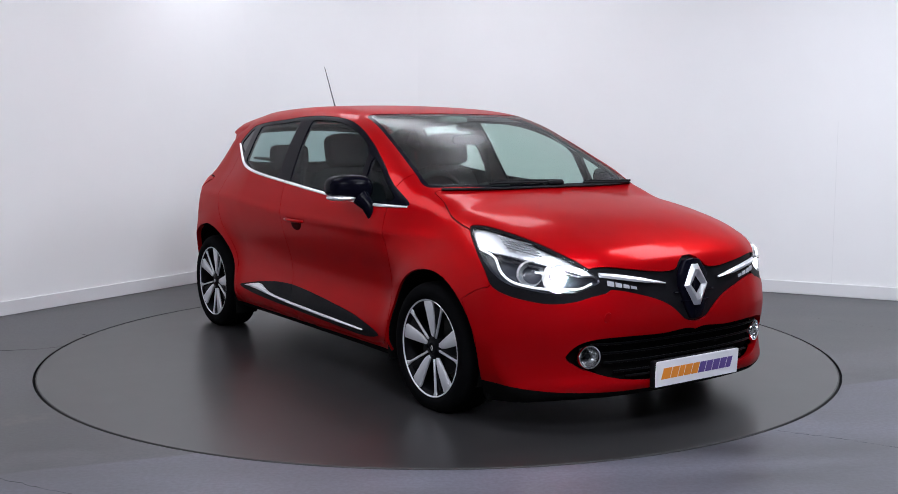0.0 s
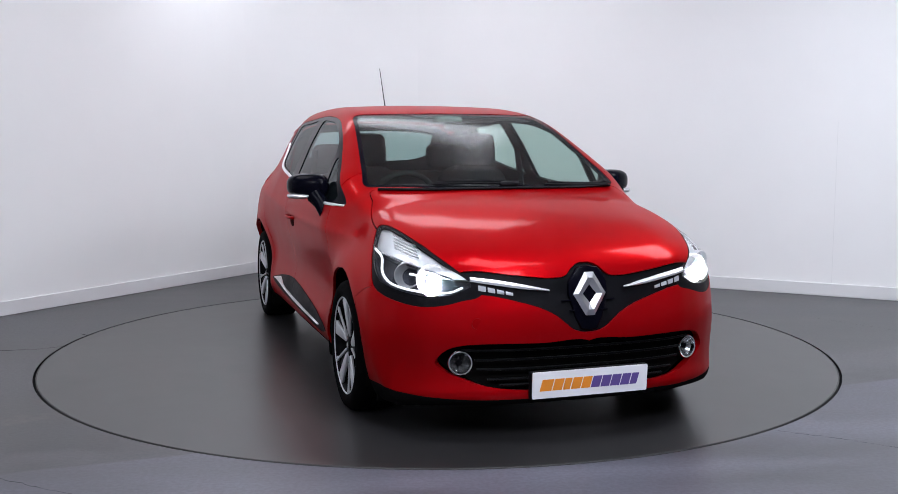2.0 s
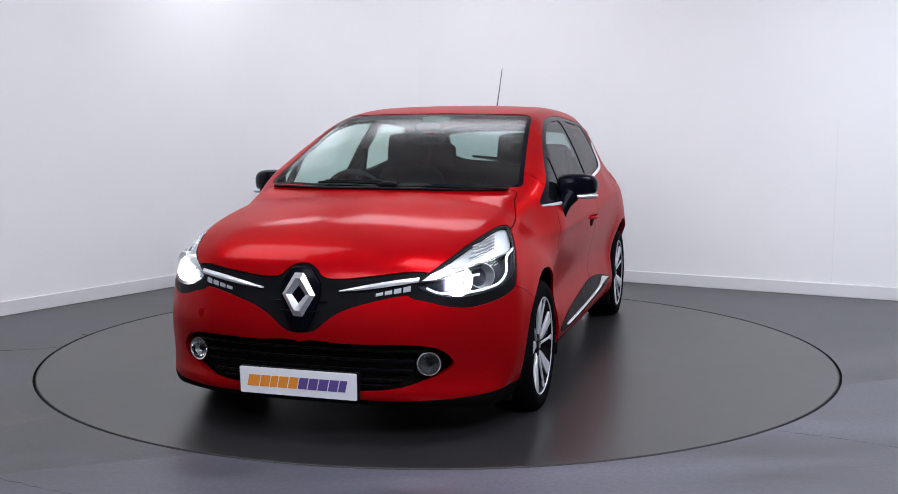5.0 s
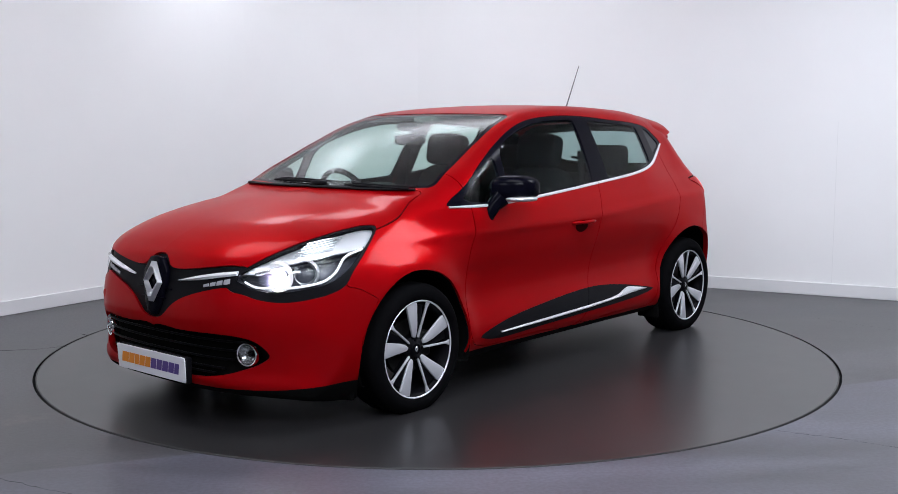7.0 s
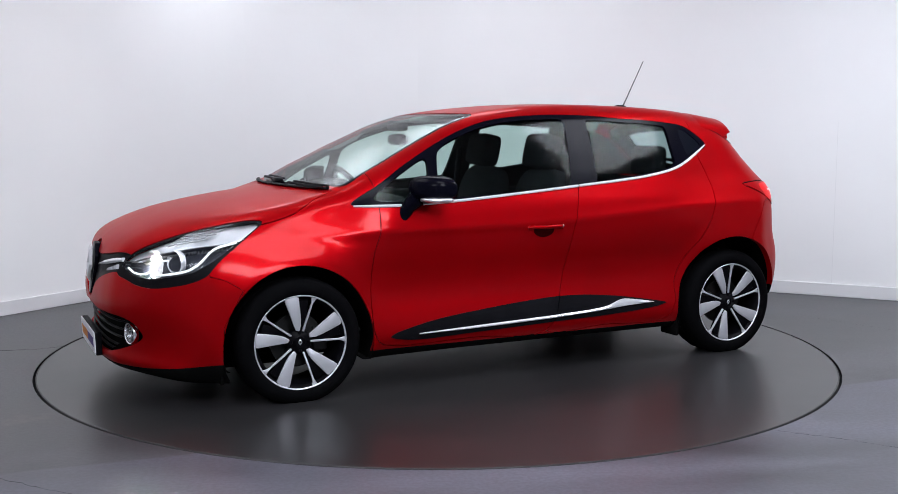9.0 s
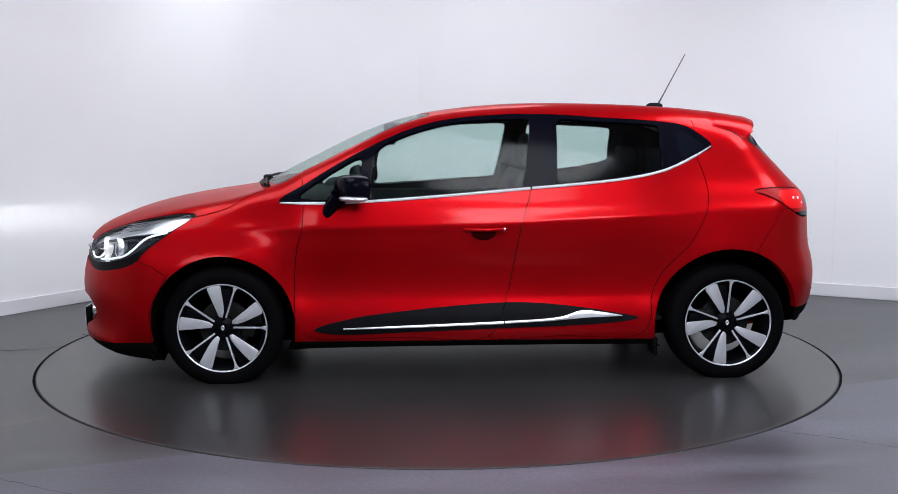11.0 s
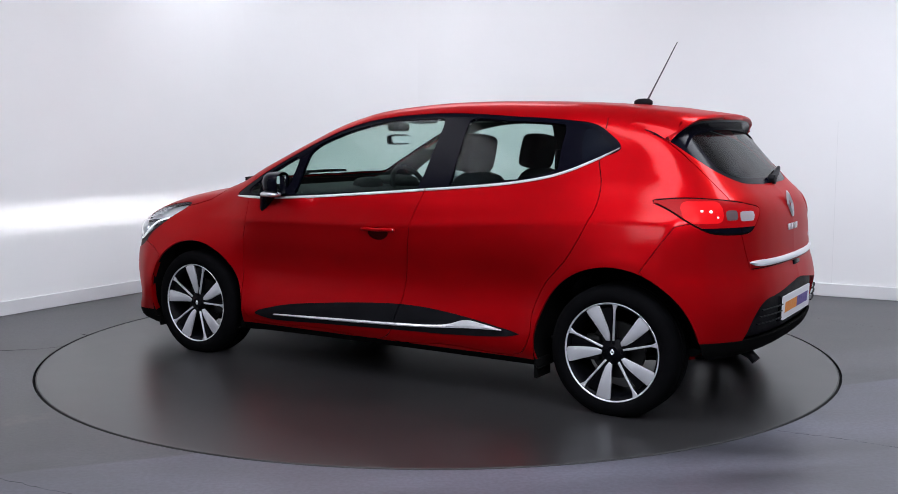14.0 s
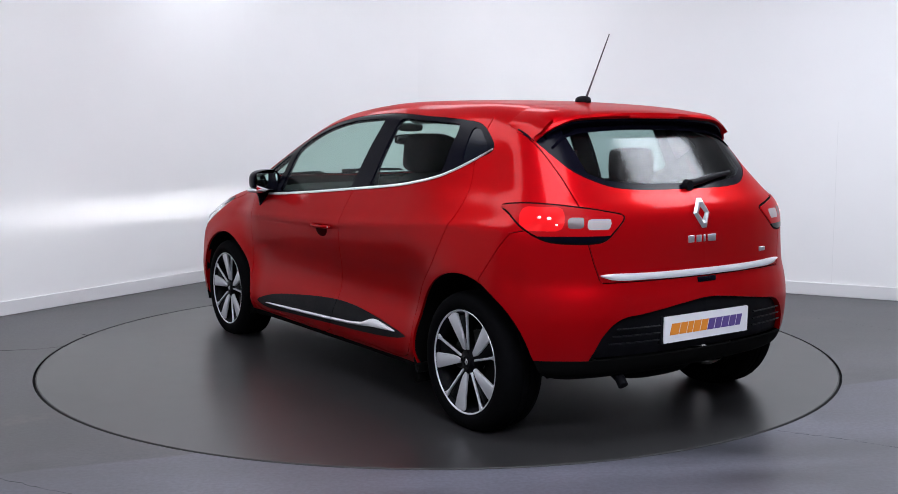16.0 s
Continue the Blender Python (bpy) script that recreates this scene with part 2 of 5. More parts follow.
def tube(points, radius, n=8, flat=1.0):
    """A round bar along points; flat squeezes it vertically."""
    pts = [Vector(p) for p in points]
    bm = bmesh.new()
    rows = []
    for i, p in enumerate(pts):
        d = (pts[min(i + 1, len(pts) - 1)] - pts[max(i - 1, 0)]).normalized()
        side = d.cross(Vector((0, 0, 1)))
        if side.length < 1e-3:
            side = Vector((1, 0, 0))
        side.normalize()
        up = side.cross(d).normalized()
        r = radius[i] if isinstance(radius, (list, tuple)) else radius
        rows.append([bm.verts.new(p + side * (r * math.cos(2 * math.pi * k / n)) + up * (flat * r * math.sin(2 * math.pi * k / n))) for k in range(n)])
    for a, b in zip(rows, rows[1:]):
        for k in range(n):
            bm.faces.new((a[k], a[(k + 1) % n], b[(k + 1) % n], b[k]))
    bm.faces.new(rows[0])
    bm.faces.new(rows[-1])
    bmesh.ops.recalc_face_normals(bm, faces=bm.faces)
    return bm


def slab(outline, depth, bevel=0.0):
    """An outline in x, y, extruded down z by depth."""
    bm = bmesh.new()
    f = bm.faces.new([bm.verts.new((x, y, 0)) for x, y in outline])
    r = bmesh.ops.extrude_face_region(bm, geom=[f])
    bmesh.ops.translate(bm, vec=(0, 0, -depth), verts=[v for v in r["geom"] if isinstance(v, bmesh.types.BMVert)])
    bmesh.ops.recalc_face_normals(bm, faces=bm.faces)
    if bevel:
        bmesh.ops.bevel(bm, geom=bm.edges[:], offset=bevel, segments=2, affect="EDGES", profile=0.5)
    return bm


def superbox(size, at, e=0.45, n=14, taper=None):
    """A soft cushion shape: a superellipsoid of the given size; taper(x, y, z) may reshape the unit shape."""
    bm = bmesh.new()
    bmesh.ops.create_uvsphere(bm, u_segments=2 * n, v_segments=n, radius=1)
    for v in bm.verts:
        p = [math.copysign(abs(c) ** e, c) for c in v.co]
        if taper:
            p = taper(*p)
        v.co = (at[0] + p[0] * size[0] / 2, at[1] + p[1] * size[1] / 2, at[2] + p[2] * size[2] / 2)
    return bm
# ------------------------------------------------------------------ the room
LEFT, CORNER, RIGHT = (-6.95, -5.21), (-1.144, 4.114), (9.0, -1.316)
BEND, ELBOW = 1.15, 86.25    # radius and angle of the rounded corner


def wall(name, a, b, height, thick=0.12):
    a, b = Vector((*a, 0)), Vector((*b, 0))
    d = (b - a)
    n = Vector((-d.y, d.x, 0)).normalized()
    m = Matrix.Translation((a + b) / 2 + n * thick / 2 + Vector((0, 0, height / 2))) @ Matrix.Rotation(math.atan2(d.y, d.x), 4, "Z")
    ob = part(name, block((d.length, thick, height)), WALL, smooth=False)
    ob.matrix_world = m
    tagged(ob, "plain white painted studio wall", "wall", kind="structure")
    sk = block((d.length, 0.016, 0.10), bevel=0.004)
    board = part("baseboard", sk, SKIRTING, smooth=False)
    board.matrix_world = Matrix.Translation((a + b) / 2 - n * 0.008 + Vector((0, 0, 0.05))) @ Matrix.Rotation(math.atan2(d.y, d.x), 4, "Z")
    tagged(board, "white painted skirting board along the wall", "skirting", kind="structure")


def rounded_path(pts, steps=8):
    out = []
    for a, b in zip(pts, pts[1:]):
        for i in range(steps):
            t = i / steps
            out.append((a[0] + (b[0] - a[0]) * t + random.uniform(-0.006, 0.006), a[1] + (b[1] - a[1]) * t + random.uniform(-0.006, 0.006)))
    return out + [pts[-1]]


def room():
    # the two walls behind the car run into each other in a soft bend
    l, c, r = (Vector((*p, 0)) for p in (LEFT, CORNER, RIGHT))
    lead = BEND * math.tan(radians(ELBOW / 2))
    a, b = c + (l - c).normalized() * lead, c + (r - c).normalized() * lead
    wall("wall_west", l[:2], a[:2], CEILING)
    wall("wall_east", b[:2], r[:2], CEILING)
    wall("wall_south", RIGHT, (3.6, -9.2), CEILING)
    wall("wall_back", (3.6, -9.2), LEFT, CEILING)
    centre = a + Vector(((c - a).y, -(c - a).x, 0)).normalized() * BEND
    start, turn = math.atan2((a - centre).y, (a - centre).x), -radians(ELBOW)
    for name, inner, thick, height, mat, label, cat in (("wall_bend", BEND, 0.12, CEILING, WALL, "white wall curving round the studio corner", "wall"),
                                                       ("baseboard", BEND - 0.016, 0.016, 0.10, SKIRTING, "white skirting board round the curved corner", "skirting")):
        bm = bmesh.new()
        rows = []
        for i in range(49):
            t = start + turn * i / 48
            d = Vector((math.cos(t), math.sin(t), 0))
            rows.append([bm.verts.new(centre + d * q + Vector((0, 0, z))) for q, z in ((inner, 0), (inner, height), (inner + thick, height), (inner + thick, 0))])
        for p, q in zip(rows, rows[1:]):
            for i in range(4):
                bm.faces.new((p[i], p[(i + 1) % 4], q[(i + 1) % 4], q[i]))
        bmesh.ops.recalc_face_normals(bm, faces=bm.faces)
        ob = part(name, bm, mat)
        tagged(ob, label, cat, kind="structure")
    # the floor with a round hole for the turntable
    rim = RADIUS + 0.014
    ring = [(rim * math.cos(a), rim * math.sin(a)) for a in [2 * math.pi * i / 180 for i in range(180)]]
    bm = bmesh.new()
    inner = [bm.verts.new((x, y, 0)) for x, y in ring]
    deep = [bm.verts.new((x, y, -0.06)) for x, y in ring]
    outer = [bm.verts.new((x * 6.0, y * 6.0, 0)) for x, y in ring]
    for i in range(180):
        j = (i + 1) % 180
        bm.faces.new((inner[i], outer[i], outer[j], inner[j]))
        bm.faces.new((deep[i], inner[i], inner[j], deep[j]))
    bm.faces.new(deep)
    bmesh.ops.recalc_face_normals(bm, faces=bm.faces)
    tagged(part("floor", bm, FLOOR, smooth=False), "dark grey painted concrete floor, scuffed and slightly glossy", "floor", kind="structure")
    gap = part("turntable_joint", lathe([(rim - 0.013, -0.025), (rim - 0.012, -0.016), (rim - 0.001, -0.016), (rim - 0.0005, -0.003), (rim - 0.0005, -0.03)], 180, "Z"), CRACK, smooth=False)
    tagged(gap, "narrow black gap round the turntable", "gap", kind="structure")
    # hairline cracks and old joints in the floor
    for pts, w in (([(1.44, -1.74), (1.52, -1.79), (1.618, -1.833), (1.70, -1.88), (1.787, -1.946), (2.1, -2.12)], 0.0022), ([(-1.9, -2.20), (-1.619, -2.323), (-1.456, -2.416), (-1.1, -2.58)], 0.002),
                   ([(-2.27, 0.41), (-2.23, 0.37), (-2.21, 0.34)], 0.006),
                   ([(-2.8, -0.12), (-2.568, -0.091), (-2.38, -0.061), (-2.22, 0.03)], 0.003), ([(2.6, 0.9), (3.0, 0.4), (3.7, -0.3)], 0.002)):
        fine = rounded_path(pts)
        bm = bmesh.new()
        rows = []
        for i, (x, y) in enumerate(fine):
            k = w * (0.4 + random.random())
            rows.append([bm.verts.new((x - k * 0.5, y + k, 0.0006)), bm.verts.new((x + k * 0.5, y - k, 0.0006))])
        for a, b in zip(rows, rows[1:]):
            bm.faces.new((a[0], a[1], b[1], b[0]))
        tagged(part("floor_crack", bm, CRACK, smooth=False), "dark hairline crack in the painted floor", "crack", kind="structure")
    # joint between two boards of the east wall
    d = (r - c).normalized()
    at = c + d * ((Vector((3.06, 1.86, 0)) - c).dot(d))
    seam = part("wall_joint", block((0.003, 0.0016, 1.25), (0, 0, 0.10 + 0.625)), SEAM, smooth=False)
    seam.matrix_world = Matrix.Translation(at) @ Matrix.Rotation(math.atan2(d.y, d.x), 4, "Z")
    tagged(seam, "faint upright joint in the white wall", "joint", kind="structure")
    c = part("ceiling", block((24, 24, 0.1), (0, 0, CEILING + 0.05)), WALL, smooth=False)
    tagged(c, "plain white ceiling", "ceiling", kind="structure")


def turntable():
    bm = lathe([(0.0, -0.05), (RADIUS, -0.05), (RADIUS, -0.002), (RADIUS - 0.002, 0.0), (0.0, 0.0)], 180, "Z")
    ob = part("turntable", bm, TABLE, smooth=False)
    edge = lathe([(RADIUS - r, z) for r, z in ((0.007, -0.02), (0.007, 0.0006), (0.001, 0.0006), (-0.0005, -0.002), (-0.0005, -0.03))], 180, "Z")
    part("edge_ring", edge, EDGE, ob, "thin worn steel edge")
    tagged(ob, "round grey painted car turntable set flush into the floor", "turntable")
    return ob


def lamp_fittings():
    first = None
    for x, y, length, width, turn, watts in STRIPS:
        m = pose(x, y, CEILING - 0.05, 0, 0, turn) @ Matrix.Diagonal((length / 1.5, width / 1.1, 1, 1))
        if first is None:
            first = new("ceiling_light")
            part("housing", block((1.6, 1.2, 0.08), bevel=0.01), SKIRTING, first, smooth=False)
            part("diffuser", block((1.5, 1.1, 0.02), (0, 0, -0.045), 0.004), LAMP_PANEL, first, smooth=False)
            tagged(first, "long white ceiling light panel, lit", "ceiling light", "studio ceiling lights")
            first.matrix_world = m
        else:
            copy_thing(first, pose(x, y, CEILING - 0.05, 0, 0, turn)).scale = (length / 1.5, width / 1.1, 1)


def softboxes():
    # added fill lights out of view, which lift the surfaces facing the camera
    for place, aim, watts in FILL_BOXES:
        t = new("fill_softbox")
        tagged(t, "unseen softbox on a black stand, added as fill light", "studio light", "softboxes beside the camera")
        m = look(place, aim)
        back = m.to_3x3() @ Vector((0, 0, 1))
        box = part("softbox", block((1.6, 1.2, 0.02), (0, 0, 0.012), 0.004), LAMP_PANEL, t, "white diffuser", smooth=False)
        box.matrix_local = m
        cone = bmesh.new()
        bmesh.ops.create_cone(cone, segments=4, radius1=1.0, radius2=0.16, depth=0.45, cap_ends=True)
        bmesh.ops.transform(cone, matrix=Matrix.Diagonal((1.13, 0.85, 1, 1)) @ Matrix.Rotation(radians(45), 4, "Z"), verts=cone.verts)
        bmesh.ops.translate(cone, vec=(0, 0, 0.26), verts=cone.verts)
        hood = part("hood", cone, UNDER, t, "black cloth hood", smooth=False)
        hood.matrix_local = m
        top = Vector(place) + back * 0.40
        part("pole", tube([(top.x, top.y, top.z), (top.x, top.y, 0.35)], 0.016, 10), UNDER, t)
        for i in range(3):
            a = radians(120 * i + 30)
            part("leg", tube([(top.x, top.y, 0.75), (top.x + 0.5 * math.cos(a), top.y + 0.5 * math.sin(a), 0.008)], 0.011, 8), UNDER, t)


room()
softboxes()
TURNTABLE = turntable()
lamp_fittings()
# ------------------------------------------------------------------ the car's skin: one smooth surface, cut into panels
def hermite(xs, ys):
    """A smooth curve through the keys, as a function."""
    xs, ys = np.array(xs, float), np.array(ys, float)
    d = np.diff(ys) / np.diff(xs)
    m = np.concatenate([[d[0]], (d[:-1] * np.diff(xs)[1:] + d[1:] * np.diff(xs)[:-1]) / (xs[2:] - xs[:-2]), [d[-1]]])

    def f(x):
        x = np.clip(x, xs[0], xs[-1])
        i = np.clip(np.searchsorted(xs, x) - 1, 0, len(xs) - 2)
        h = xs[i + 1] - xs[i]
        t = (x - xs[i]) / h
        return ((1 + 2 * t) * (1 - t) ** 2 * ys[i] + t * (1 - t) ** 2 * h * m[i]
                + t * t * (3 - 2 * t) * ys[i + 1] + t * t * (t - 1) * h * m[i + 1])
    return f


def rounded(points, steps=8, tension=0.5, closed=True):
    """A polyline that runs softly through the points."""
    p = np.array(points, float)
    n = len(p)
    out = []
    for i in range(n if closed else n - 1):
        a, b, c, d = ((p[(i + k) % n] for k in (-1, 0, 1, 2)) if closed else (p[min(max(i + k, 0), n - 1)] for k in (-1, 0, 1, 2)))
        l1, l2, l3 = (max(np.linalg.norm(v), 1e-6) ** 0.5 for v in (b - a, c - b, d - c))
        m1 = (c - b) + l2 * ((b - a) / l1 - (c - a) / (l1 + l2)) if l1 > 1e-2 else (c - b)
        m2 = (c - b) + l2 * ((d - c) / l3 - (d - b) / (l2 + l3)) if l3 > 1e-2 else (c - b)
        for t in np.linspace(0, 1, steps, endpoint=False):
            out.append((2 * t**3 - 3 * t**2 + 1) * b + (t**3 - 2 * t**2 + t) * m1 + (3 * t**2 - 2 * t**3) * c + (t**3 - t**2) * m2)
    if not closed:
        out.append(p[-1])
    return np.array(out)


def signed(poly, q):
    """Distance from the points q to a closed outline, negative inside."""
    a, b = poly, np.roll(poly, -1, 0)
    out = np.empty(len(q))
    for s in range(0, len(q), 8000):
        w = q[s:s + 8000]
        d = b - a
        ap = w[:, None] - a[None]
        t = np.clip((ap * d).sum(2) / np.maximum((d * d).sum(1), 1e-12), 0, 1)
        dist = np.sqrt(((ap - t[..., None] * d) ** 2).sum(2).min(1))
        up = (a[None, :, 1] <= w[:, None, 1]) != (b[None, :, 1] <= w[:, None, 1])
        cross = a[None, :, 0] + (w[:, None, 1] - a[None, :, 1]) / np.where(np.abs(d[:, 1]) < 1e-12, 1e-12, d[:, 1]) * d[:, 0]
        inside = (up & (w[:, None, 0] < cross)).sum(1) % 2 == 1
        out[s:s + 8000] = np.where(inside, -dist, dist)
    return out


# the outline along the middle of the car: nose, bonnet, screen, roof, tailgate, floor
UPPER = [(1.60, 0.16), (1.85, 0.165), (1.935, 0.185), (1.960, 0.225), (1.950, 0.28), (1.948, 0.35), (1.960, 0.42),
         (1.966, 0.48), (1.958, 0.56), (1.942, 0.63), (1.930, 0.69), (1.905, 0.745), (1.86, 0.787), (1.78, 0.83),
         (1.65, 0.880), (1.5, 0.920), (1.3, 0.958), (1.12, 0.985), (1.02, 1.003), (0.94, 1.038), (0.84, 1.092),
         (0.72, 1.152), (0.55, 1.238), (0.38, 1.314), (0.22, 1.366), (0.08, 1.398), (-0.1, 1.424), (-0.35, 1.445), (-0.6, 1.451)]
BACK = [(-0.9, 1.446), (-1.2, 1.432), (-1.42, 1.412), (-1.56, 1.385), (-1.63, 1.350), (-1.70, 1.290), (-1.78, 1.205),
        (-1.87, 1.105), (-1.935, 1.035), (-1.985, 0.985), (-2.018, 0.93), (-2.034, 0.85), (-2.042, 0.75), (-2.050, 0.68),
        (-2.068, 0.62), (-2.080, 0.54), (-2.076, 0.45), (-2.062, 0.38), (-2.03, 0.315), (-1.95, 0.278), (-1.75, 0.238),
        (-1.2, 0.19), (-0.4, 0.185), (0.5, 0.18), (1.2, 0.165)]
OUTLINE = rounded(UPPER + BACK, 6)
GX, GZ = np.arange(-2.6, 2.6, 0.006), np.arange(-0.2, 1.8, 0.006)
_gx, _gz = np.meshgrid(GX, GZ, indexing="ij")
FIELD = signed(OUTLINE, np.stack([_gx.ravel(), _gz.ravel()], 1)).reshape(_gx.shape)


def profile(x, z):
    u, w = (np.clip(x, -2.59, 2.58) - GX[0]) / 0.006, (np.clip(z, -0.19, 1.78) - GZ[0]) / 0.006
    i, j = u.astype(int), w.astype(int)
    i, j = np.clip(i, 0, len(GX) - 2), np.clip(j, 0, len(GZ) - 2)
    a, b = u - i, w - j
    return (FIELD[i, j] * (1 - a) * (1 - b) + FIELD[i + 1, j] * a * (1 - b) + FIELD[i, j + 1] * (1 - a) * b + FIELD[i + 1, j + 1] * a * b)


NOSE = hermite([0, 0.2, 0.35, 0.45, 0.52, 0.6, 0.68, 0.76, 0.84, 1.0], [0, 0.006, 0.022, 0.045, 0.078, 0.125, 0.19, 0.29, 0.44, 0.8])
TAIL = hermite([0, 0.25, 0.4, 0.5, 0.6, 0.68, 0.76, 0.84, 1.0], [0, 0.008, 0.025, 0.047, 0.086, 0.137, 0.205, 0.32, 0.595])
WIDTH = hermite([-2.1, -1.8, -1.46, -1.0, -0.5, 0.0, 0.5, 0.85, 1.13, 1.45, 1.7, 2.0],
                [0.785, 0.837, 0.864, 0.858, 0.856, 0.856, 0.852, 0.850, 0.862, 0.842, 0.805, 0.75])
DOORS = hermite([0.12, 0.2, 0.27, 0.34, 0.40, 0.46, 0.52, 0.60, 0.68, 0.76, 0.83, 0.91, 0.98, 1.1, 1.25, 1.37, 1.5],
                [-0.14, -0.055, -0.016, -0.014, -0.026, -0.042, -0.047, -0.038, -0.019, -0.005, -0.002, -0.022, -0.053, -0.108, -0.183, -0.260, -0.38])
WINGS = hermite([0.12, 0.22, 0.35, 0.5, 0.6, 0.7, 0.78, 0.86, 0.94, 1.05, 1.25, 1.5],
                [-0.09, -0.035, -0.006, 0.0, -0.004, -0.032, -0.076, -0.126, -0.158, -0.20, -0.28, -0.43])
REAR = hermite([0.12, 0.22, 0.35, 0.5, 0.65, 0.8, 0.88, 0.96, 1.04, 1.12, 1.25, 1.37, 1.5],
               [-0.11, -0.06, -0.02, 0.0, 0.0, -0.012, -0.034, -0.085, -0.142, -0.182, -0.240, -0.305, -0.40])
ARCHES = [(1.128, 0.302, 0.366), (-1.461, 0.306, 0.386)]


def ease(a, b, x):
    t = np.clip((x - a) / (b - a), 0, 1)
    return t * t * (3 - 2 * t)


def side(x, z):
    wf, wr = ease(0.62, 1.12, x), ease(-0.95, -1.5, x)
    w = WIDTH(x) + DOORS(z) * (1 - wf - wr) + WINGS(z) * wf + REAR(z) * wr
    for ax, az, r in ARCHES:
        d = np.hypot(x - ax, z - az) - r
        w = w + 0.009 * np.exp(-((d - 0.006) / 0.06) ** 2) * ease(0.85, 0.7, z)
    # the crease that rises along the doors to the tail lamp
    line = 0.80 + 0.015 * (0.9 - x) + 0.055 * ease(0.0, -1.6, x)
    w = w + 0.006 * np.exp(-((z - line) / 0.022) ** 2) * ease(1.3, 0.9, x) * ease(-1.9, -1.5, x)
    return w


def soft_max(a, b, k):
    h = np.clip(0.5 + 0.5 * (a - b) / k, 0, 1)
    return b + (a - b) * h + k * h * (1 - h)


def body(p):
    """Negative inside the car."""
    x, y, z = p[:, 0], np.abs(p[:, 1]), p[:, 2]
    xs = x + NOSE(y) * ease(0.9, 1.75, x) - TAIL(y) * ease(-1.2, -1.8, x)
    xs = xs + 0.24 * y * y * ease(-0.1, 0.4, x) * ease(1.6, 1.0, x)
    crown = 0.055 * y * y * ease(0.9, 1.3, z) + 0.08 * y * y * ease(2.0, 1.4, x) * ease(0.9, 1.15, x)
    k = 0.035 + 0.05 * ease(0.3, 0.6, z) + 0.05 * ease(0.92, 1.15, z) * ease(-1.15, -1.5, x)
    return soft_max(profile(xs, z + crown), (y - side(x, z)) * 0.93, k)


def slope(p, e=0.01):
    g = np.empty_like(p)
    for i in range(3):
        d = np.zeros(3)
        d[i] = e
        g[:, i] = (body(p + d) - body(p - d)) / (2 * e)
    return g


def surface(h=0.018):
    """The zero surface of body() over the half y > 0, as vertices and triangles."""
    ax = [np.arange(-2.2, 2.1, h), np.arange(-2.5 * h, 1.0, h), np.arange(0.08, 1.56, h)]
    n = [len(a) for a in ax]
    P = np.stack(np.meshgrid(*ax, indexing="ij"), -1).reshape(-1, 3)
    f = body(P).reshape(n)
    neg = f < 0
    total, weight = np.zeros([*(k - 1 for k in n), 3]), np.zeros([k - 1 for k in n])
    quads = []
    for d in range(3):
        sl = [slice(None)] * 3
        sl2 = [slice(None)] * 3
        sl[d], sl2[d] = slice(0, -1), slice(1, None)
        a, b = f[tuple(sl)], f[tuple(sl2)]
        hit = np.argwhere((a < 0) != (b < 0))
        t = a[tuple(hit.T)] / (a[tuple(hit.T)] - b[tuple(hit.T)])
        pos = hit.astype(float)
        pos[:, d] += t
        o = [k for k in range(3) if k != d]
        ring = []
        for u, w in ((-1, -1), (0, -1), (0, 0), (-1, 0)):
            c = hit.copy()
            c[:, o[0]] += u
            c[:, o[1]] += w
            ring.append(c)
        ok = np.all([np.all((c >= 0) & (c < np.array(n) - 1), 1) for c in ring], 0)
        for c in ring:
            good = np.all((c >= 0) & (c < np.array(n) - 1), 1)
            np.add.at(total, tuple(c[good].T), pos[good])
            np.add.at(weight, tuple(c[good].T), 1)
        ids = np.stack([np.ravel_multi_index(c[ok].T, [k - 1 for k in n]) for c in ring], 1)
        flip = (a[tuple(hit[ok].T)] < 0) == (d != 1)
        ids[~flip] = ids[~flip][:, ::-1]
        quads.append(ids)
    quads = np.concatenate(quads)
    used, back = np.unique(quads.ravel(), return_inverse=True)
    V = total.reshape(-1, 3)[used] / weight.ravel()[used][:, None]
    V = np.array([a[0] for a in ax]) + V * h
    Q = back.reshape(-1, 4)
    for _ in range(4):
        g = slope(V, 0.004)
        V = V - (body(V) / np.maximum((g * g).sum(1), 0.2))[:, None] * g
    short = ((V[Q[:, 0]] - V[Q[:, 2]]) ** 2).sum(1) < ((V[Q[:, 1]] - V[Q[:, 3]]) ** 2).sum(1)
    T = np.concatenate([Q[short][:, [0, 1, 2]], Q[short][:, [0, 2, 3]], Q[~short][:, [0, 1, 3]], Q[~short][:, [1, 2, 3]]])
    return V, T


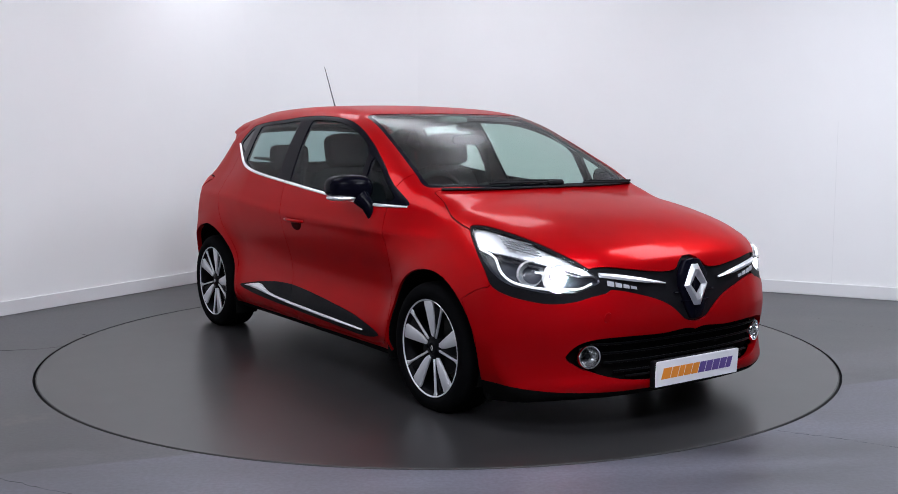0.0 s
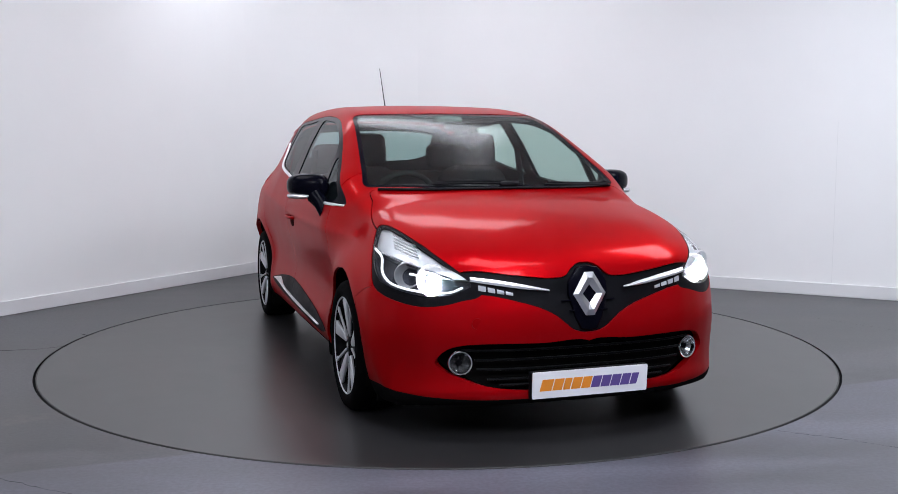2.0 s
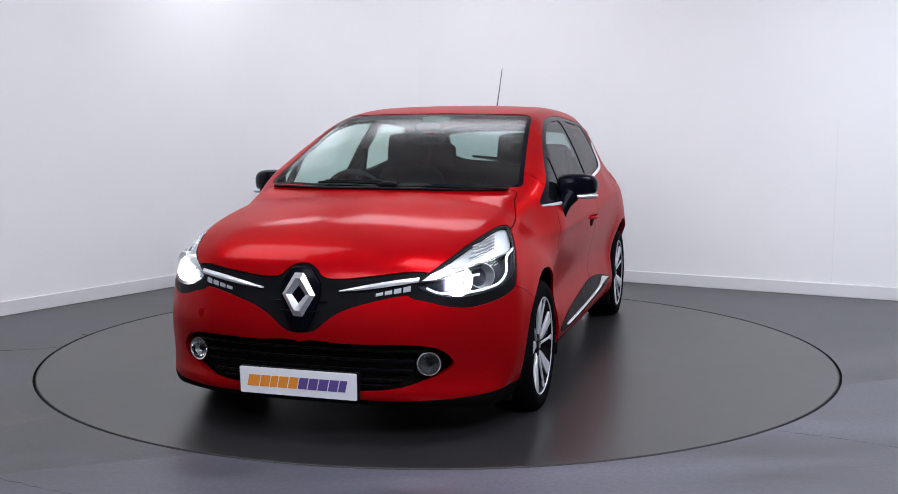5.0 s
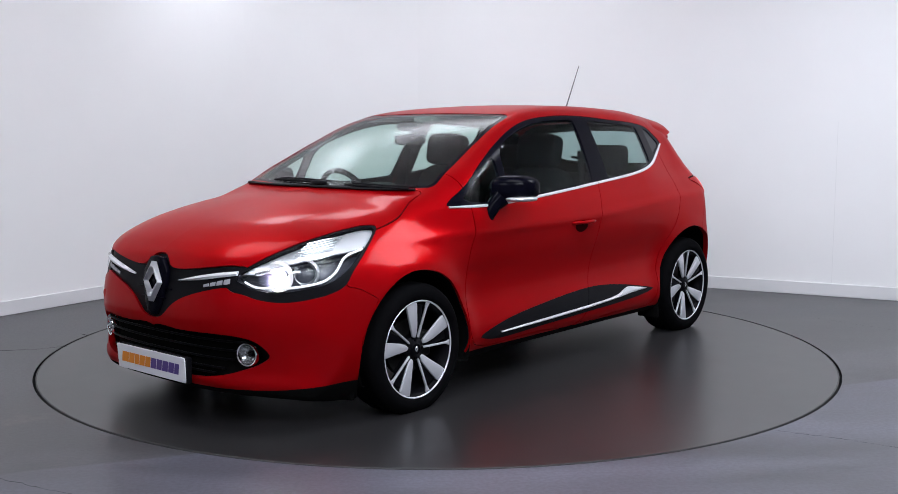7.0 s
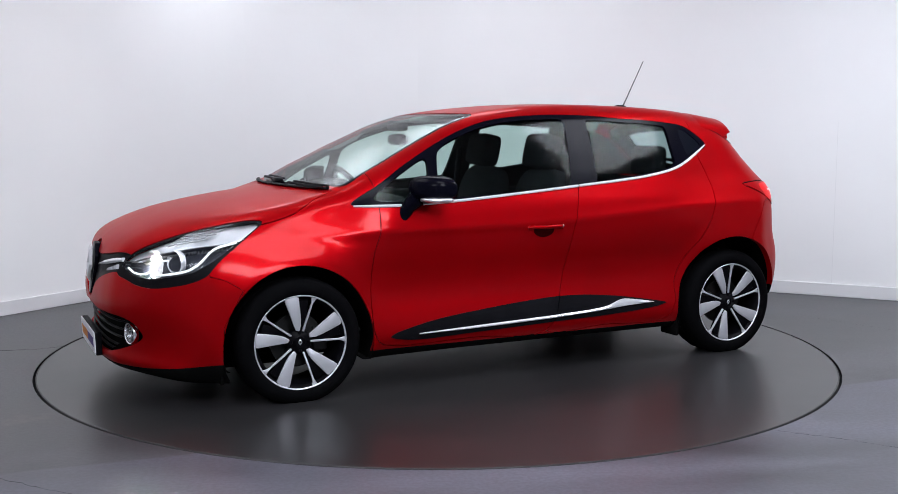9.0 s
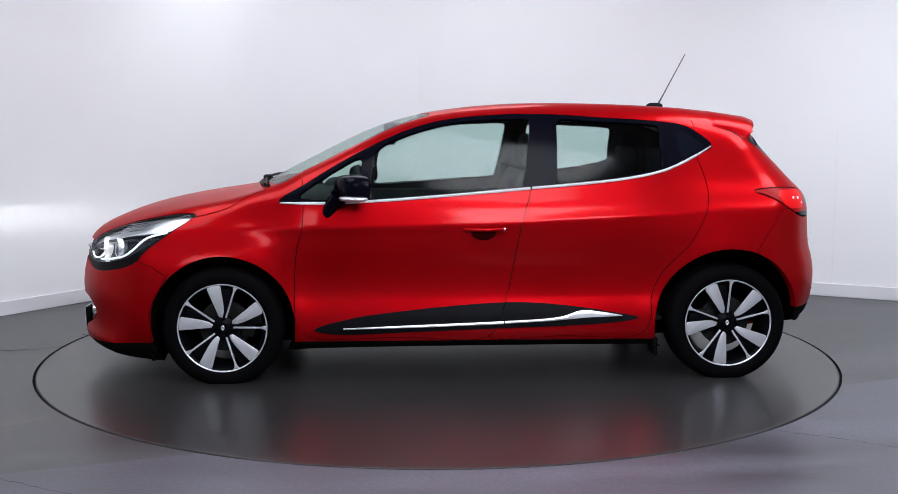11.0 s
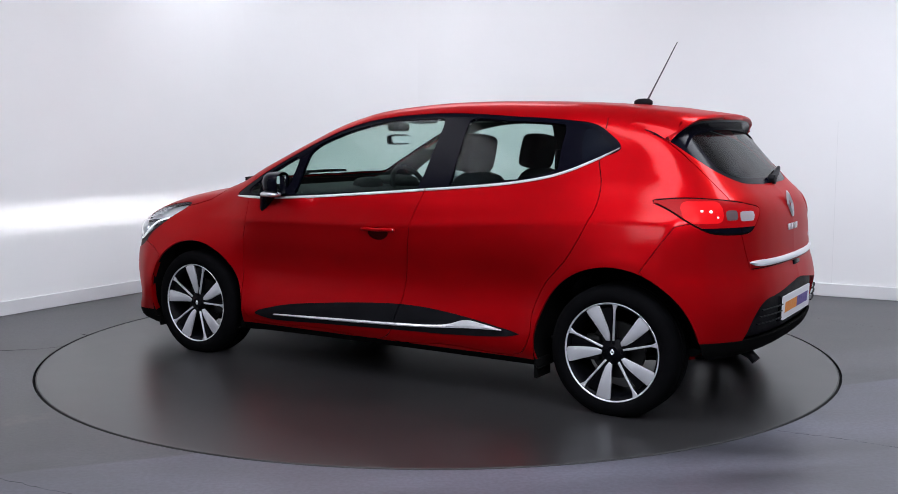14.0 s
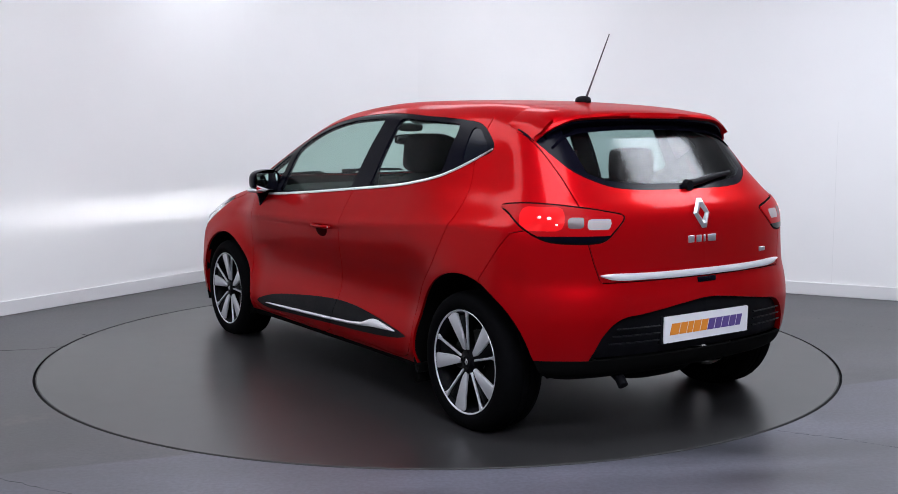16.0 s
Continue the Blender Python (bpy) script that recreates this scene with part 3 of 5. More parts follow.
class Skin:
    def __init__(self):
        self.v, self.t = surface()
        self.mark = np.zeros(len(self.t), int)
        self.names = ["wing"]
        self.cut(lambda p: -p[:, 1])
        keep = self.v[self.t].mean(1)[:, 1] > 0
        self.t, self.mark = self.t[keep], self.mark[keep]

    def cut(self, fn, which=None, eps=0.0008):
        """Split the triangles along fn = 0."""
        t = self.t
        which = np.ones(len(t), bool) if which is None else which
        near = np.unique(t[which])
        f = np.full(len(self.v), 1.0)
        f[near] = fn(self.v[near])
        f[np.abs(f) < eps] = 0
        s = np.sign(f)[t]
        mixed = which & (s.min(1) < 0) & (s.max(1) > 0)
        if not mixed.any():
            return
        keep_t, keep_m = t[~mixed], self.mark[~mixed]
        out_t, out_m = [keep_t], [keep_m]
        tm, sm, mm = t[mixed], s[mixed], self.mark[mixed]
        edges = np.sort(np.concatenate([tm[:, [0, 1]], tm[:, [1, 2]], tm[:, [2, 0]]]), 1)
        edges = edges[(f[edges[:, 0]] * f[edges[:, 1]]) < 0]
        edges = np.unique(edges, axis=0)
        fa, fb = f[edges[:, 0]], f[edges[:, 1]]
        k = (fa / (fa - fb))[:, None]
        base = len(self.v)
        self.v = np.concatenate([self.v, self.v[edges[:, 0]] * (1 - k) + self.v[edges[:, 1]] * k])
        big = np.int64(base + 1)
        keys = edges[:, 0].astype(np.int64) * big + edges[:, 1]

        def mid(a, b):
            lo, hi = np.minimum(a, b).astype(np.int64), np.maximum(a, b)
            return base + np.searchsorted(keys, lo * big + hi)
        zero = (sm == 0).any(1)
        # one corner lies on the line
        z, zs, zm = tm[zero], sm[zero], mm[zero]
        r = np.argmax(zs == 0, 1)
        z = np.stack([z[np.arange(len(z)), (r + i) % 3] for i in range(3)], 1)
        if len(z):
            m = mid(z[:, 1], z[:, 2])
            out_t += [np.stack([z[:, 0], z[:, 1], m], 1), np.stack([z[:, 0], m, z[:, 2]], 1)]
            out_m += [zm, zm]
        # one corner alone on its side
        z, zs, zm = tm[~zero], sm[~zero], mm[~zero]
        r = np.argmax(zs == -np.sign(zs.sum(1))[:, None], 1)
        z = np.stack([z[np.arange(len(z)), (r + i) % 3] for i in range(3)], 1)
        if len(z):
            a, b = mid(z[:, 0], z[:, 1]), mid(z[:, 2], z[:, 0])
            out_t += [np.stack([z[:, 0], a, b], 1), np.stack([a, z[:, 1], z[:, 2]], 1), np.stack([a, z[:, 2], b], 1)]
            out_m += [zm, zm, zm]
        self.t, self.mark = np.concatenate(out_t), np.concatenate(out_m)

    def region(self, name, fn, over=None, where=None, gap=0.0):
        """Give the part of the skin with fn < 0 a name; over: the names that it may replace; gap: half the shut line's width."""
        if name not in self.names:
            self.names.append(name)

        def mask():
            c = self.v[self.t].mean(1)
            w = np.ones(len(self.t), bool) if where is None else where(c)
            if over is not None:
                w &= np.isin(self.mark, [self.names.index(o) for o in over])
            return w, c
        w, c = mask()
        self.cut(fn, w)
        if gap:
            self.cut(lambda p: np.abs(fn(p)) - gap, mask()[0], 0.0003)
        w, c = mask()
        idx = np.where(w)[0]
        f = fn(c[idx])
        self.mark[idx[f < 0]] = self.names.index(name)
        if gap:
            if "gap" not in self.names:
                self.names.append("gap")
            self.mark[idx[np.abs(f) < gap]] = self.names.index("gap")

    def piece(self, labels, offset=0.0, rim=0.012, both=True, mirror=False, turned=False):
        """Vertices, faces and normals of the named regions, with a rim folded inwards."""
        t = self.t[np.isin(self.mark, [self.names.index(n) for n in labels])]
        used, back = np.unique(t.ravel(), return_inverse=True)
        t = back.reshape(-1, 3)
        v = self.v[used]
        g = slope(v, 0.012)
        n = g / np.linalg.norm(g, axis=1)[:, None]
        v = v + n * offset
        if rim:
            e = np.concatenate([t[:, [0, 1]], t[:, [1, 2]], t[:, [2, 0]]])
            es = np.sort(e, 1)
            _, first, count = np.unique(es, axis=0, return_index=True, return_counts=True)
            e = e[first[count == 1]]
            e = e[~((np.abs(v[e[:, 0], 1]) < 1e-3) & (np.abs(v[e[:, 1], 1]) < 1e-3))] if both else e
            # rim vertices stand apart, so that the edge stays sharp
            b, k = np.unique(e.ravel(), return_inverse=True)
            k = k.reshape(-1, 2)
            m = len(v)
            v = np.concatenate([v, v[b], v[b] - n[b] * rim])
            n = np.concatenate([n, n[b], n[b]])
            q1 = np.stack([m + k[:, 1], m + k[:, 0], m + len(b) + k[:, 0]], 1)
            q2 = np.stack([m + k[:, 1], m + len(b) + k[:, 0], m + len(b) + k[:, 1]], 1)
            t = np.concatenate([t, q1, q2])
        flip = np.array([1, -1, 1])
        if both:
            m = len(v)
            v, n, t = np.concatenate([v, v * flip]), np.concatenate([n, n * flip]), np.concatenate([t, t[:, ::-1] + m])
        elif mirror:
            v, n, t = v * flip, n * flip, t[:, ::-1]
        if turned:
            t, n = t[:, ::-1], -n
        return v, t, n


def outline_region(points, axes, steps=6, sharp=False):
    """A function of place, negative inside an outline drawn in two of the axes, or in the slanting ones."""
    poly = np.array(points, float) if sharp else rounded(points, steps)

    def fn(p):
        return signed(poly, plane(p, axes))
    return fn


def plane(p, axes):
    if axes == "front":    # slanting view on the headlamp corner
        return np.stack([(np.abs(p[:, 1]) - p[:, 0]) * 0.7071, p[:, 2]], 1)
    if axes == "back":
        return np.stack([(np.abs(p[:, 1]) + p[:, 0]) * 0.7071, p[:, 2]], 1)
    return np.stack([p[:, "xyz".index(a)] for a in axes], 1)


def skin_part(name, skin, labels, mat, parent, label="", offset=0.0, rim=0.012, both=True, mirror=False, turned=False):
    v, t, n = skin.piece(labels, offset, rim, both, mirror, turned)
    if not len(t):
        return None
    me = bpy.data.meshes.new(name)
    me.from_pydata(v.tolist(), [], t.tolist())
    me.update()
    ob = dress(name, me, mat, parent, label)
    if not rim:
        me.normals_split_custom_set_from_vertices(n.tolist())
    return ob


def reach(p, axis, start, end):
    """Where the skin is met on the way along an axis, from outside."""
    q = np.tile(np.array(p, float), (40, 1))
    for _ in range(4):
        way = np.linspace(start, end, 40)
        q[:, "xyz".index(axis)] = way
        i = max(1, int(np.argmax(body(q) < 0)))
        start, end = way[i - 1], way[i]
    return float(start)


def side_at(x, z):
    return reach((x, 0, z), "y", 1.2, 0.0)


def top_at(x, y):
    return reach((x, y, 0), "z", 1.8, 0.6)


def nose_at(y, z):
    return reach((0, y, z), "x", 2.3, 0.8)


def back_at(y, z):
    return reach((0, y, z), "x", -2.4, -1.0)


# outlines of the panels and openings
DLO = [(0.845, 0.938), (0.70, 1.031), (0.54, 1.128), (0.33, 1.238), (0.18, 1.301), (0.03, 1.344), (-0.12, 1.366), (-0.27, 1.377),
       (-0.41, 1.382), (-0.59, 1.379), (-0.85, 1.362), (-1.0, 1.354), (-1.16, 1.340), (-1.265, 1.324), (-1.335, 1.287), (-1.412, 1.212),
       (-1.30, 1.158), (-1.14, 1.092), (-0.93, 1.050), (-0.70, 1.025), (-0.42, 1.001), (-0.115, 0.976), (0.32, 0.945), (0.58, 0.933), (0.76, 0.930)]
QUARTER_FRONT = [(0.74, 0.962), (0.665, 1.025), (0.55, 1.098), (0.44, 1.155), (0.425, 1.150), (0.46, 0.965), (0.48, 0.955)]
DOOR_GLASS_FRONT = [(0.395, 0.962), (0.388, 0.99), (0.365, 1.15), (0.355, 1.180), (0.32, 1.216), (0.18, 1.277), (0.02, 1.322), (-0.13, 1.345), (-0.30, 1.354), (-0.435, 1.354), (-0.445, 1.345), (-0.43, 1.2), (-0.395, 1.02), (-0.385, 1.006), (-0.34, 1.000), (-0.1, 0.985), (0.25, 0.962), (0.385, 0.956)]
DOOR_GLASS_REAR = [(-0.565, 1.025), (-0.57, 1.04), (-0.583, 1.2), (-0.593, 1.34), (-0.605, 1.352), (-0.8, 1.343), (-1.10, 1.324), (-1.125, 1.315), (-1.130, 1.2), (-1.130, 1.115), (-1.115, 1.103), (-0.95, 1.066), (-0.7, 1.036), (-0.58, 1.022)]
QUARTER_REAR = [(-1.245, 1.157), (-1.235, 1.17), (-1.222, 1.29), (-1.232, 1.305), (-1.272, 1.300), (-1.32, 1.264), (-1.37, 1.212), (-1.30, 1.177)]
SCREEN = [(1.0, -0.3), (0.995, 0.0), (0.965, 0.3), (0.905, 0.52), (0.86, 0.655), (0.825, 0.672), (0.74, 0.658), (0.5, 0.618), (0.25, 0.578), (0.09, 0.548),
          (0.068, 0.52), (0.085, 0.38), (0.105, 0.2), (0.112, 0.0), (0.105, -0.3)]
TAIL_GLASS = [(-0.3, 1.045), (0.0, 1.042), (0.3, 1.047), (0.39, 1.058), (0.46, 1.082), (0.528, 1.125), (0.562, 1.18), (0.582, 1.235), (0.597, 1.29), (0.585, 1.322), (0.48, 1.332), (0.3, 1.345), (0.0, 1.35), (-0.3, 1.345)]
HEADLAMP = [(-0.402, 0.860), (-0.443, 0.785), (-0.504, 0.712), (-0.583, 0.658), (-0.681, 0.634), (-0.78, 0.622), (-0.88, 0.626), (-0.94, 0.645), (-0.982, 0.672),
            (-0.935, 0.712), (-0.866, 0.748), (-0.79, 0.782), (-0.70, 0.814), (-0.60, 0.842), (-0.50, 0.862), (-0.44, 0.868)]
LAMP_SURROUND = [(-0.392, 0.866), (-0.437, 0.775), (-0.485, 0.705), (-0.527, 0.638), (-0.59, 0.608), (-0.66, 0.592), (-0.777, 0.578), (-0.88, 0.588), (-0.95, 0.608), (-1.02, 0.63),
                 (-1.03, 0.69), (-0.95, 0.714), (-0.87, 0.756), (-0.79, 0.790), (-0.70, 0.822), (-0.60, 0.849), (-0.50, 0.869), (-0.44, 0.875)]
LAMP_UPPER = [(-0.30, 0.95), (-0.42, 0.790), (-0.50, 0.772), (-0.60, 0.760), (-0.70, 0.742), (-0.80, 0.722), (-0.90, 0.695), (-1.0, 0.69), (-1.05, 0.95)]
GRILLE = [(0.0, 0.752), (0.035, 0.748), (0.068, 0.728), (0.095, 0.702), (0.16, 0.695), (0.32, 0.712), (0.47, 0.728), (0.53, 0.715), (0.53, 0.655), (0.475, 0.638),
          (0.41, 0.630), (0.30, 0.604), (0.21, 0.576), (0.15, 0.546), (0.11, 0.515), (0.08, 0.490), (0.045, 0.474), (0.0, 0.470), (-0.1, 0.5), (-0.1, 0.7)]
INTAKE = [(0.618, 0.350), (0.603, 0.385), (0.575, 0.412), (0.53, 0.428), (0.46, 0.437), (0.2, 0.435), (0.0, 0.434), (-0.1, 0.34), (0.0, 0.240), (0.3, 0.245), (0.43, 0.262),
          (0.52, 0.289), (0.585, 0.318)]
SILL = [(0.67, 0.289), (0.47, 0.347), (0.176, 0.385), (-0.116, 0.411), (-0.292, 0.420), (-0.467, 0.417), (-0.7, 0.393), (-0.846, 0.370), (-1.0, 0.338),
        (-0.88, 0.318), (-0.60, 0.300), (-0.292, 0.291), (0.177, 0.275), (0.56, 0.265)]
TAIL_LAMP = [(-0.604, 0.982), (-0.68, 0.997), (-0.811, 0.996), (-0.924, 0.985), (-1.037, 0.967), (-1.105, 0.945), (-1.068, 0.887), (-1.03, 0.852), (-0.906, 0.843), (-0.793, 0.857),
             (-0.70, 0.905), (-0.64, 0.955)]
DOOR_FRONT = [(0.715, 1.40), (0.715, 0.95), (0.722, 0.80), (0.750, 0.70), (0.765, 0.5), (0.75, 0.30), (0.70, 0.25), (0.2, 0.245), (-0.22, 0.245), (-0.30, 0.40), (-0.345, 0.60),
              (-0.385, 0.82), (-0.438, 1.0), (-0.52, 1.40)]
DOOR_REAR = [(-0.438, 1.0), (-0.385, 0.82), (-0.345, 0.60), (-0.30, 0.40), (-0.22, 0.245), (-0.6, 0.245), (-1.0, 0.25), (-1.055, 0.34), (-1.06, 0.45), (-1.12, 0.58), (-1.24, 0.71),
             (-1.315, 0.84), (-1.355, 0.95), (-1.352, 1.05), (-1.32, 1.16), (-1.29, 1.40), (-0.52, 1.40)]
BONNET = [(1.98, -0.3), (1.98, 0.0), (1.96, 0.3), (1.88, 0.515), (1.79, 0.580), (1.67, 0.640), (1.43, 0.704), (1.30, 0.722), (1.12, 0.706), (1.0, 0.672), (0.905, 0.655),
          (0.915, 0.58), (0.97, 0.35), (1.0, 0.1), (1.0, -0.3)]
FRONT_BUMPER = [(1.475, 0.10), (1.49, 0.40), (1.40, 0.57), (1.475, 0.616), (1.54, 0.635), (1.60, 0.74), (2.1, 0.76), (2.1, 0.05), (1.5, 0.05)]
REAR_BUMPER = [(-1.70, 0.05), (-1.80, 0.38), (-1.785, 0.50), (-1.66, 0.60), (-1.595, 0.68), (-1.672, 0.796), (-1.73, 0.88), (-1.86, 0.91), (-2.2, 0.91), (-2.2, 0.05)]
TAILGATE = [(-0.3, 0.684), (0.545, 0.684), (0.556, 0.72), (0.568, 0.76), (0.592, 0.86), (0.594, 0.93), (0.588, 1.011), (0.582, 1.10), (0.585, 1.18), (0.592, 1.26), (0.585, 1.32), (0.55, 1.358), (0.48, 1.372), (0.3, 1.382), (-0.3, 1.386)]
REAR_INSERT = [(-0.3, 0.552), (0.40, 0.552), (0.46, 0.545), (0.51, 0.522), (0.555, 0.472), (0.582, 0.41), (0.602, 0.35), (0.62, 0.1), (-0.3, 0.1)]


def build_skin():
    s = Skin()
    far = lambda a: lambda c: c[:, 0] < a
    near = lambda a: lambda c: c[:, 0] > a
    mid = lambda c: (c[:, 1] > 0.35) & (c[:, 2] < 1.42)
    s.region("under", lambda p: p[:, 2] - (0.225 - 0.02 * ease(1.5, 1.9, p[:, 0]) + 0.148 * ease(-1.72, -1.80, p[:, 0])))
    for x, z, r in ARCHES:
        s.region("hole", lambda p, x=x, z=z, r=r: np.hypot(p[:, 0] - x, p[:, 2] - z) - r, where=lambda c: c[:, 1] > 0.5)
    s.region("roof", lambda p: -(p[:, 2] - 1.372 + 0.1 * ease(-1.2, -1.6, p[:, 0]) + 0.6 * ease(0.2, 0.5, p[:, 0])), over=["wing"], where=lambda c: (c[:, 2] > 1.2) & (c[:, 1] < 0.75))
    s.region("tailgate", outline_region(TAILGATE, "yz", sharp=True), over=["wing", "roof"], where=far(-1.45), gap=0.0022)
    s.region("rear_bumper", outline_region(REAR_BUMPER, "xz", sharp=True), over=["wing"], where=far(-1.5), gap=0.0018)
    s.region("rear_insert", outline_region(REAR_INSERT, "yz"), over=["rear_bumper"], where=far(-1.7))
    s.region("bonnet", outline_region(BONNET, "xy"), over=["wing"], where=lambda c: (c[:, 0] > 0.85) & (c[:, 2] > 0.66), gap=0.0024)
    s.region("front_bumper", outline_region(FRONT_BUMPER, "xz", sharp=True), over=["wing"], where=near(1.4), gap=0.0016)
    s.region("grille", outline_region(GRILLE, "yz"), over=["front_bumper", "bonnet", "wing", "gap"], where=near(1.75))
    s.region("lamp_surround", outline_region(LAMP_SURROUND, "front"), over=["front_bumper", "bonnet", "wing", "gap", "grille"], where=near(1.2))
    s.region("headlamp", outline_region(HEADLAMP, "front"), over=["lamp_surround"], where=near(1.2))
    s.region("headlamp_upper", outline_region(LAMP_UPPER, "front", sharp=True), over=["headlamp"], where=near(1.2))
    s.region("intake", outline_region(INTAKE, "yz"), over=["front_bumper"], where=near(1.7))
    front = outline_region(SCREEN, "xy")
    s.region("screen_frit", front, over=["wing", "roof", "bonnet", "gap"], where=lambda c: (c[:, 2] > 0.96) & (c[:, 0] > 0.0))
    s.region("screen", lambda p: front(p) + 0.022, over=["screen_frit"], where=lambda c: (c[:, 2] > 0.96) & (c[:, 0] > 0.0))
    pane = outline_region(TAIL_GLASS, "yz")
    s.region("tail_frit", pane, over=["tailgate", "wing", "gap"], where=far(-1.5))
    s.region("tail_glass", lambda p: np.maximum(pane(p) + 0.028, np.abs(p[:, 1]) - 0.47), over=["tail_frit"], where=far(-1.5))
    lamp = outline_region(TAIL_LAMP, "back")
    s.region("tail_gasket", lambda p: lamp(p) - 0.004, over=["wing", "tailgate", "gap", "rear_bumper"], where=far(-1.4))
    s.region("tail_lamp", lambda p: lamp(p) + 0.004, over=["tail_gasket"], where=far(-1.4))
    for name, a, b, c, d, r in (("tail_clear", -1.052, -0.962, 0.897, 0.938, 0.010), ("tail_grey", -0.948, -0.885, 0.903, 0.945, 0.010), ("tail_glow", -0.872, -0.690, 0.892, 0.984, 0.030)):
        s.region(name, outline_region([(a, c + r), (a + 0.3 * r, c + 0.3 * r), (a + r, c), (b - r, c), (b - 0.3 * r, c + 0.3 * r), (b, c + r), (b, d - r), (b - 0.3 * r, d - 0.3 * r), (b - r, d), (a + r, d), (a + 0.3 * r, d - 0.3 * r), (a, d - r)], "back", sharp=True), over=["tail_lamp"], where=far(-1.4))
    s.region("tail_base", lambda p: p[:, 2] - 0.872, over=["tail_lamp"], where=far(-1.4))
    s.region("door_front", outline_region(DOOR_FRONT, "xz", sharp=False), over=["wing"], where=mid, gap=0.0022)
    s.region("door_rear", outline_region(DOOR_REAR, "xz", sharp=False), over=["wing"], where=mid, gap=0.0022)
    s.region("sill", outline_region(SILL, "xz"), over=["door_front", "door_rear", "wing"], where=mid)
    sides = ["wing", "door_front", "door_rear", "gap", "roof"]
    s.region("window_trim", outline_region(DLO, "xz", sharp=False), over=sides, where=mid)
    for name, pts in (("quarter_front", QUARTER_FRONT), ("glass_front", DOOR_GLASS_FRONT), ("glass_rear", DOOR_GLASS_REAR), ("quarter_rear", QUARTER_REAR)):
        s.region(name, outline_region(pts, "xz", steps=5), over=["window_trim"], where=mid)
    return s


CAR = new("car")
tagged(CAR, "glossy red five-door hatchback car with lit headlamps standing on the turntable", "car")
SKIN = build_skin()


def shell():
    for name, labels, mat, label in (("bonnet", ["bonnet"], PAINT, ""), ("roof", ["roof"], PAINT, ""), ("tailgate", ["tailgate"], PAINT, ""),
                                     ("front_bumper", ["front_bumper"], PAINT, ""), ("rear_bumper", ["rear_bumper"], PAINT, ""),
                                     ("floor_pan", ["under"], UNDER, "black underbody"), ("rear_insert", ["rear_insert"], BLACK_PLASTIC, "black plastic bumper insert")):
        skin_part(name, SKIN, labels, mat, CAR, label, offset=-0.024 if name == "rear_insert" else 0.0, rim=0.03 if "bumper" in name else 0.012)
    skin_part("windscreen", SKIN, ["screen"], SCREEN_GLASS, CAR, "clear greenish windscreen", offset=-0.002, rim=0)
    skin_part("windscreen_border", SKIN, ["screen_frit"], GLOSS_BLACK, CAR, "black border of the windscreen", offset=-0.002, rim=0)
    skin_part("rear_window_border", SKIN, ["tail_frit"], GLOSS_BLACK, CAR, "black border of the rear window", offset=-0.002, rim=0)
    skin_part("rear_window", SKIN, ["tail_glass"], TINTED, CAR, "dark tinted rear window", offset=-0.002, rim=0)
    for mirror in (False, True):
        a = dict(both=False, mirror=mirror)
        skin_part("wing", SKIN, ["wing"], PAINT, CAR, **a)
        front = skin_part("front_door", SKIN, ["door_front"], PAINT, CAR, **a)
        rear = skin_part("rear_door", SKIN, ["door_rear"], PAINT, CAR, **a)
        skin_part("window_surround", SKIN, ["window_trim"], GLOSS_BLACK, CAR, "black window surround and pillars", offset=-0.002, rim=0.02, **a)
        skin_part("window", SKIN, ["glass_front"], GLASS, front, offset=-0.006, rim=0, **a)
        skin_part("quarter_window", SKIN, ["quarter_front"], GLASS, front, offset=-0.006, rim=0, **a)
        skin_part("window", SKIN, ["glass_rear"], GLASS, rear, offset=-0.006, rim=0, **a)
        skin_part("quarter_window", SKIN, ["quarter_rear"], DARK_GLASS, rear, offset=-0.006, rim=0, **a)
        skin_part("sill_panel", SKIN, ["sill"], BLACK_PLASTIC, CAR, "black plastic door cladding", offset=0.004, **a)
        skin_part("tail_lamp_seal", SKIN, ["tail_gasket"], UNDER, CAR, "black seal round the tail lamp", offset=-0.002, **a)
        skin_part("lamp_surround", SKIN, ["lamp_surround"], BLACK_PLASTIC, CAR, "black headlamp surround", offset=-0.004, **a)
    skin_part("grille", SKIN, ["grille"], BLACK_PLASTIC, CAR, "black upper grille", offset=-0.012, rim=0)
    skin_part("air_intake", SKIN, ["intake"], UNDER, CAR, "black lower air intake", offset=-0.05, rim=0)
    skin_part("roof_lining", SKIN, ["roof"], HEADLINING, CAR, "pale roof lining", offset=-0.03, rim=0)
    inner = [n for n in SKIN.names if n not in ("hole", "roof", "screen", "tail_glass", "glass_front", "glass_rear", "quarter_front", "quarter_rear", "intake", "headlamp", "headlamp_upper", "under", "gap", "front_bumper", "lamp_surround", "grille", "rear_insert", "tail_gasket")]
    skin_part("body_lining", SKIN, inner, LINING, CAR, "dark inner body lining", offset=-0.016, rim=0)
    skin_part("seam_backing", SKIN, ["gap"], UNDER, CAR, offset=-0.008, rim=0)


shell()


# ------------------------------------------------------------------ wheels
HUBS = [("front_wheel", 1.128, 0.302), ("rear_wheel", -1.461, 0.305)]
# how far each wheel has rolled, in degrees of its first spoke
PHASES = {"front_wheel": {1: 100, -1: 93}, "rear_wheel": {1: 115, -1: 78}}


